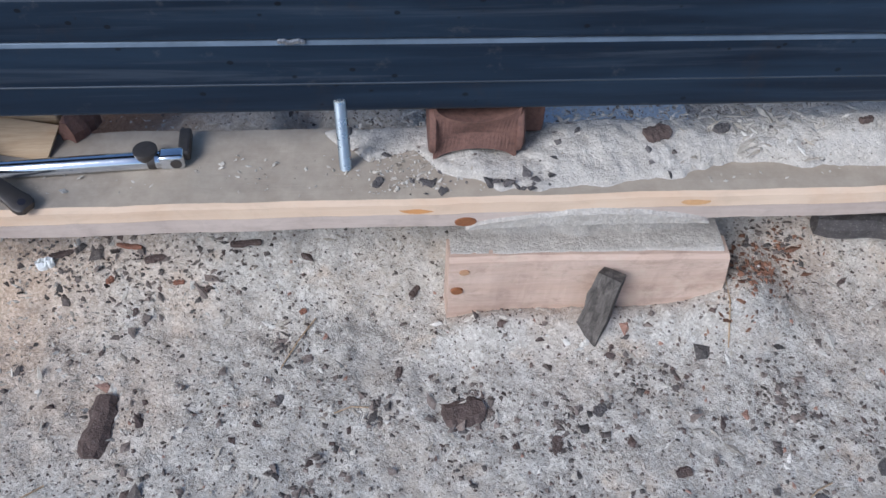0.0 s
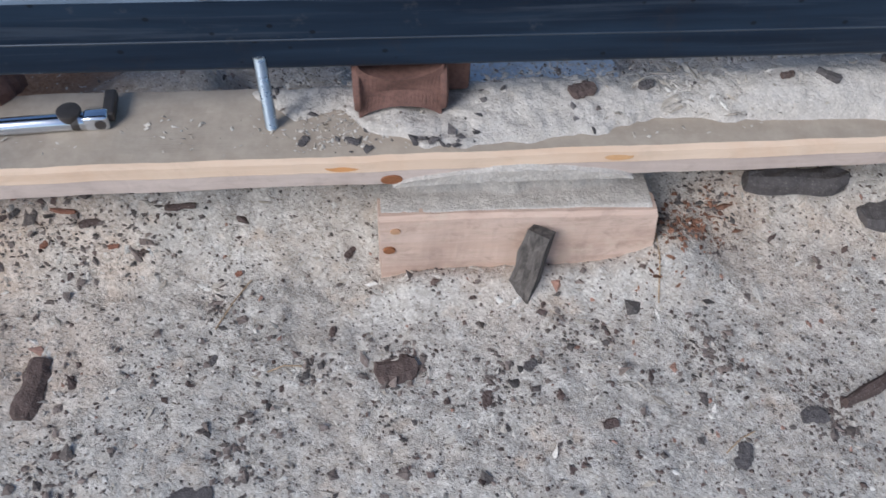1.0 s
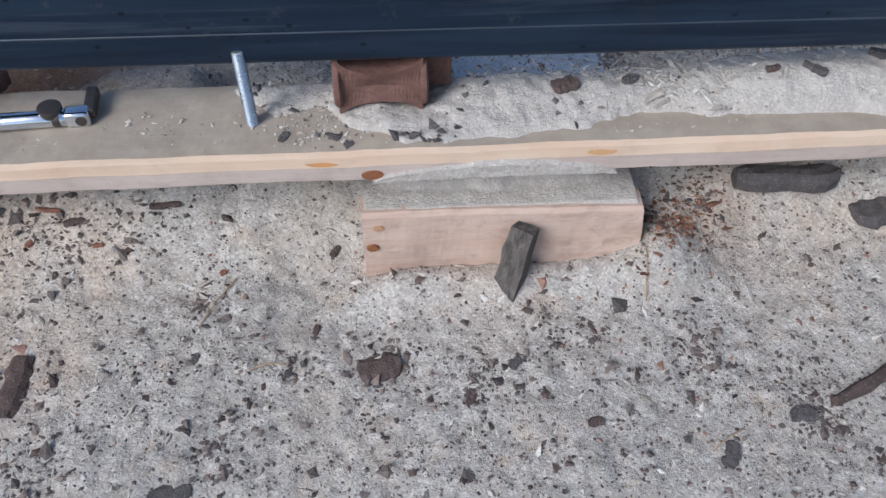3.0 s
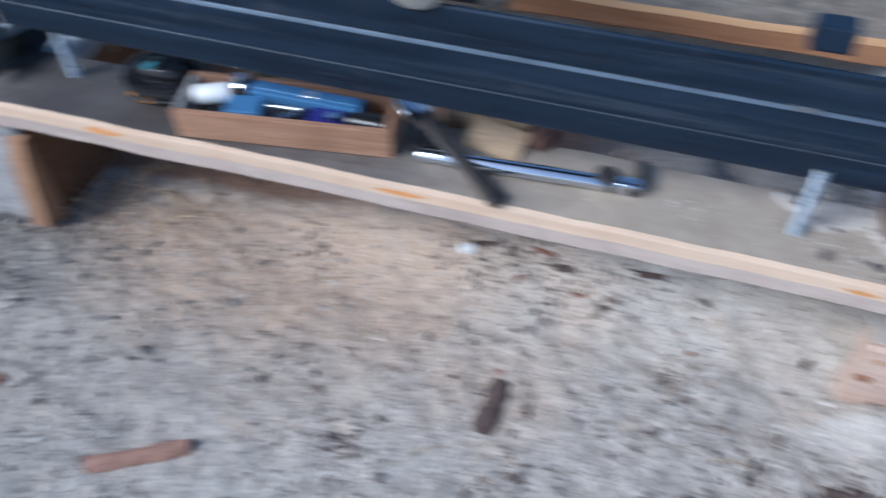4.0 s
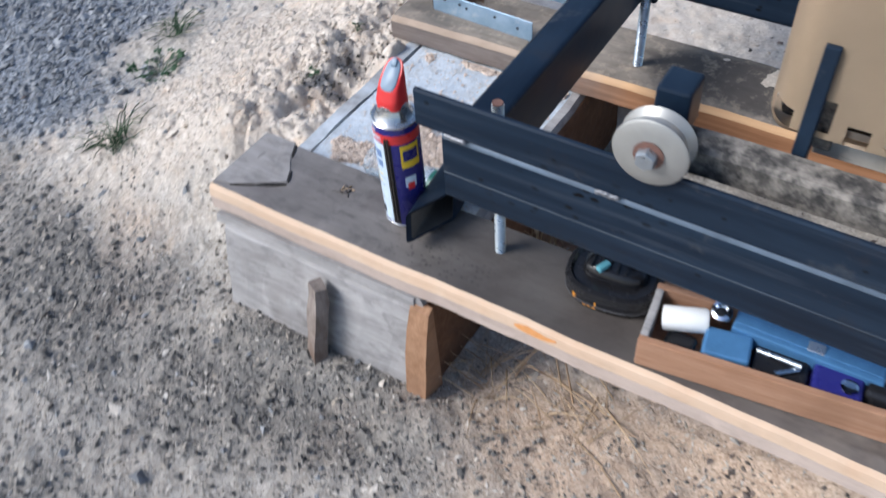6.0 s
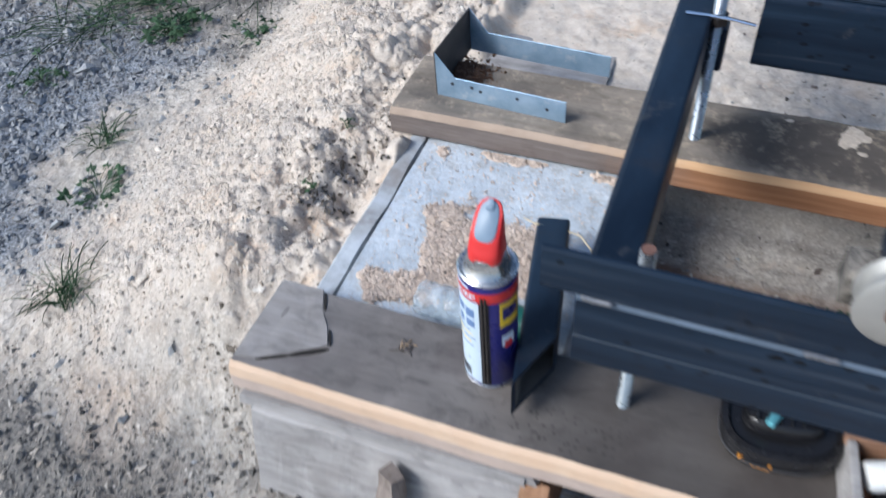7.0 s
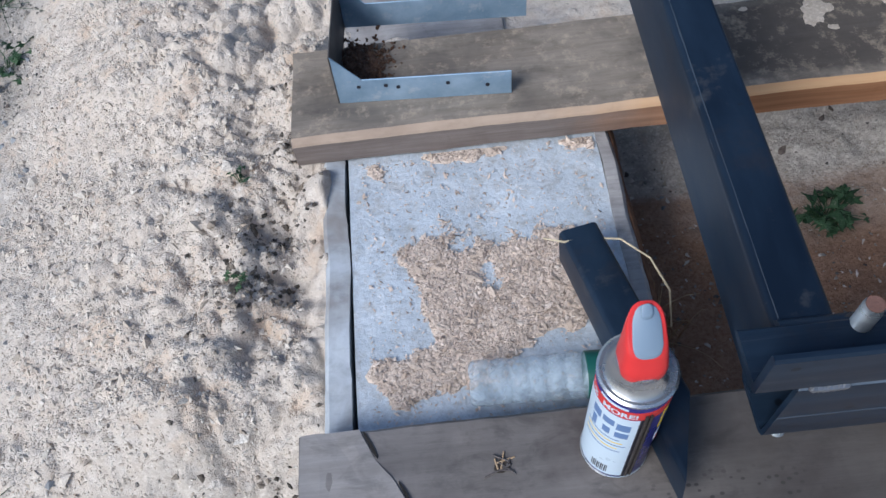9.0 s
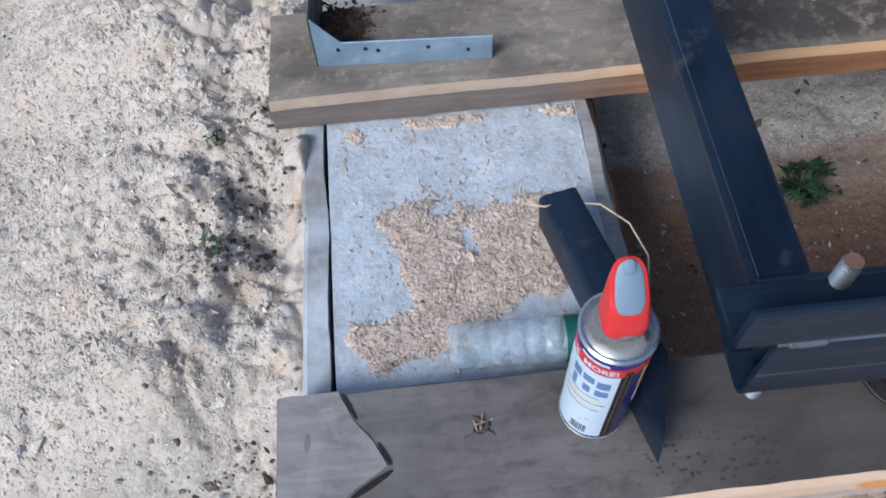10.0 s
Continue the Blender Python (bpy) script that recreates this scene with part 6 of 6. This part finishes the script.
def weed(name, label, x, y, z, leaves, reach, size, seed, height=0.03):
    """A low plant: many thin stems with lobed leaves."""
    rng = random.Random(seed)
    ob = thing(name, label, "weed", pose(x, y, z))
    bl, bs = bmesh.new(), bmesh.new()
    for _ in range(leaves):
        a, d = rng.uniform(0, 6.283), reach * rng.uniform(0.15, 1.0)
        px, py, pz = d * math.cos(a), d * math.sin(a), height * rng.uniform(0.3, 1.2)
        s = size * rng.uniform(0.6, 1.3)
        m4 = pose(px, py, pz, math.degrees(rng.gauss(0, 0.4)), math.degrees(rng.gauss(0, 0.4)), math.degrees(a) + rng.uniform(-40, 40))
        c = bl.verts.new(m4 @ Vector((0.1 * s, 0, 0.12 * s)))
        ring = []
        for k in range(11):
            t = -2.6 + 5.2 * k / 10
            r = s * (0.75 + 0.35 * math.cos(5 * t)) * rng.uniform(0.85, 1.1)
            ring.append(bl.verts.new(m4 @ Vector((r * math.cos(t), r * math.sin(t), -0.08 * s))))
        for p, q in zip(ring, ring[1:]):
            bl.faces.new((c, p, q))
        e = strand([(0, 0, -0.01), (px * 0.5, py * 0.5, pz * 0.8), (px, py, pz)], 0.0007, 4)
        tmp = bpy.data.meshes.new("stem_tmp")
        e.to_mesh(tmp), e.free()
        bs.from_mesh(tmp)
        bpy.data.meshes.remove(tmp)
    part("leaves", bl, LEAF, ob)
    part("stem", bs, LEAF, ob)
    return ob


def at_land(x, y):
    return float(land(x, y))


weed("weed", "low green weed growing between the planks", 0.762, 0.50, at_land(0.762, 0.50), 30, 0.05, 0.017, 1)
weed("weed", "green weed sprawling between the planks", 0.63, 0.47, at_land(0.63, 0.47), 20, 0.06, 0.012, 2, 0.04)
weed("weed", "small green weed behind the tray", 0.74, 0.26, at_land(0.74, 0.26), 16, 0.05, 0.012, 3, 0.05)
weed("weed", "broad green weed beside the gravel", -0.85, 1.0, at_land(-0.85, 1.0), 46, 0.10, 0.020, 4, 0.04)
weed("weed", "low green weed on the sawdust edge", -0.635, 0.40, at_land(-0.635, 0.40), 24, 0.07, 0.016, 5)
weed("weed", "low green weed in the far grass", -1.05, 0.72, at_land(-1.05, 0.72), 20, 0.09, 0.016, 6)
weed("weed", "green weed in the distance", -1.25, 1.25, at_land(-1.25, 1.25), 40, 0.16, 0.022, 7)
weed("weed", "trailing green weed on the dark soil", -0.98, 1.12, at_land(-0.98, 1.12), 34, 0.13, 0.019, 11, 0.04)
weed("weed", "small green weed in the soil beside the heap", -0.62, 1.02, at_land(-0.62, 1.02), 18, 0.08, 0.015, 12, 0.03)
weed("weed", "tiny green sprout in the sawdust beside the form", -0.095, 0.53, at_land(-0.095, 0.53) + 0.005, 6, 0.018, 0.008, 8, 0.012)
weed("weed", "tiny dark sprout in the sawdust", -0.09, 0.385, at_land(-0.09, 0.385) + 0.005, 6, 0.018, 0.008, 9, 0.012)


def tuft(name, label, x, y, blades, reach, height, material, seed, z=None):
    rng = random.Random(seed)
    bm = bmesh.new()
    z0 = at_land(x, y) if z is None else z
    for _ in range(blades):
        a, r, h = rng.uniform(0, 6.283), reach * rng.uniform(0.3, 1), height * rng.uniform(0.4, 1.1)
        bx, by = x + rng.uniform(-0.3, 0.3) * reach, y + rng.uniform(-0.3, 0.3) * reach
        w3 = rng.uniform(0.0009, 0.0020)
        prev = None
        nx, ny = -math.sin(a) * w3, math.cos(a) * w3
        for k in range(5):
            u = k / 4
            cx, cy, cz = bx + r * u * math.cos(a), by + r * u * math.sin(a), z0 + h * math.sin(min(u * 1.9, 2.2))
            ww = 1 - 0.8 * u
            cur = (bm.verts.new((cx - nx * ww, cy - ny * ww, cz)), bm.verts.new((cx + nx * ww, cy + ny * ww, cz)), bm.verts.new((cx, cy, cz + w3)))
            if prev:
                for i in range(3):
                    bm.faces.new((prev[i], prev[(i + 1) % 3], cur[(i + 1) % 3], cur[i]))
            prev = cur
    return tagged(part(name, bm, material), label, "grass", kind="stuff")


tuft("dry_grass", "dry straw-coloured grass beside the form board", 0.50, 0.04, 26, 0.15, 0.06, STRAW, 1)
tuft("dry_grass", "dry straw-coloured grass under the plank", 0.64, 0.06, 24, 0.17, 0.03, STRAW, 2)
tuft("dry_grass", "dry grass stems in the gap beside the pier", 0.455, 0.33, 26, 0.09, 0.12, STRAW, 3)
tuft("green_grass", "green grass tuft on the sawdust", -0.50, 0.145, 70, 0.10, 0.05, LEAF, 4)
tuft("green_grass", "green grass tuft beside gravel", -0.74, 0.56, 40, 0.08, 0.04, LEAF, 5)
tuft("green_grass", "green grass beyond the sawdust", -1.1, 1.0, 80, 0.30, 0.05, LEAF, 6)
tuft("green_grass", "green grass along the far sawdust", -0.75, 1.28, 70, 0.30, 0.05, LEAF, 7)
tagged(part("straw_stem", strand([(0.288, 0.345, 0.316), (0.31, 0.334, 0.3205), (0.34, 0.336, 0.3205), (0.375, 0.33, 0.320), (0.405, 0.305, 0.312), (0.425, 0.275, 0.285), (0.434, 0.26, 0.22)], 0.0013), PALESTRAW), "pale dry grass stem lying over the tube offcut", "grass stem")
for i, (x, y, a, l) in enumerate(((1.58, -0.06, 60, 0.10), (1.66, -0.18, 10, 0.05), (2.30, -0.34, 30, 0.06), (1.22, -0.29, 40, 0.07), (0.95, -0.02, 20, 0.09), (2.24, -0.06, 85, 0.10), (0.72, -0.02, -30, 0.12))):
    c, s = math.cos(radians(a)) * l / 2, math.sin(radians(a)) * l / 2
    tagged(part("straw_stem", strand([(x - c, y - s, at_land(x - c, y - s) + 0.003), (x, y + 0.004, at_land(x, y) + 0.006), (x + c, y + s, at_land(x + c, y + s) + 0.003)], 0.0012, 5), STRAW), "thin dry straw lying on the ground", "straw")
scatter("dirt_crumbs", "brown dirt crumbs caught inside the bracket corner", "dirt", 900, lambda x, y: np.exp(-((x - 0.085) / 0.03) ** 2 - ((y - 0.665) / 0.035) ** 2), 0.0022, 0.7, D_BROWN, 95,
        lift=lambda x, y: 0.3005 + 0.010 * np.exp(-((x - 0.075) / 0.03) ** 2 - ((y - 0.68) / 0.035) ** 2), where=(0.056, 0.15, 0.615, 0.742))
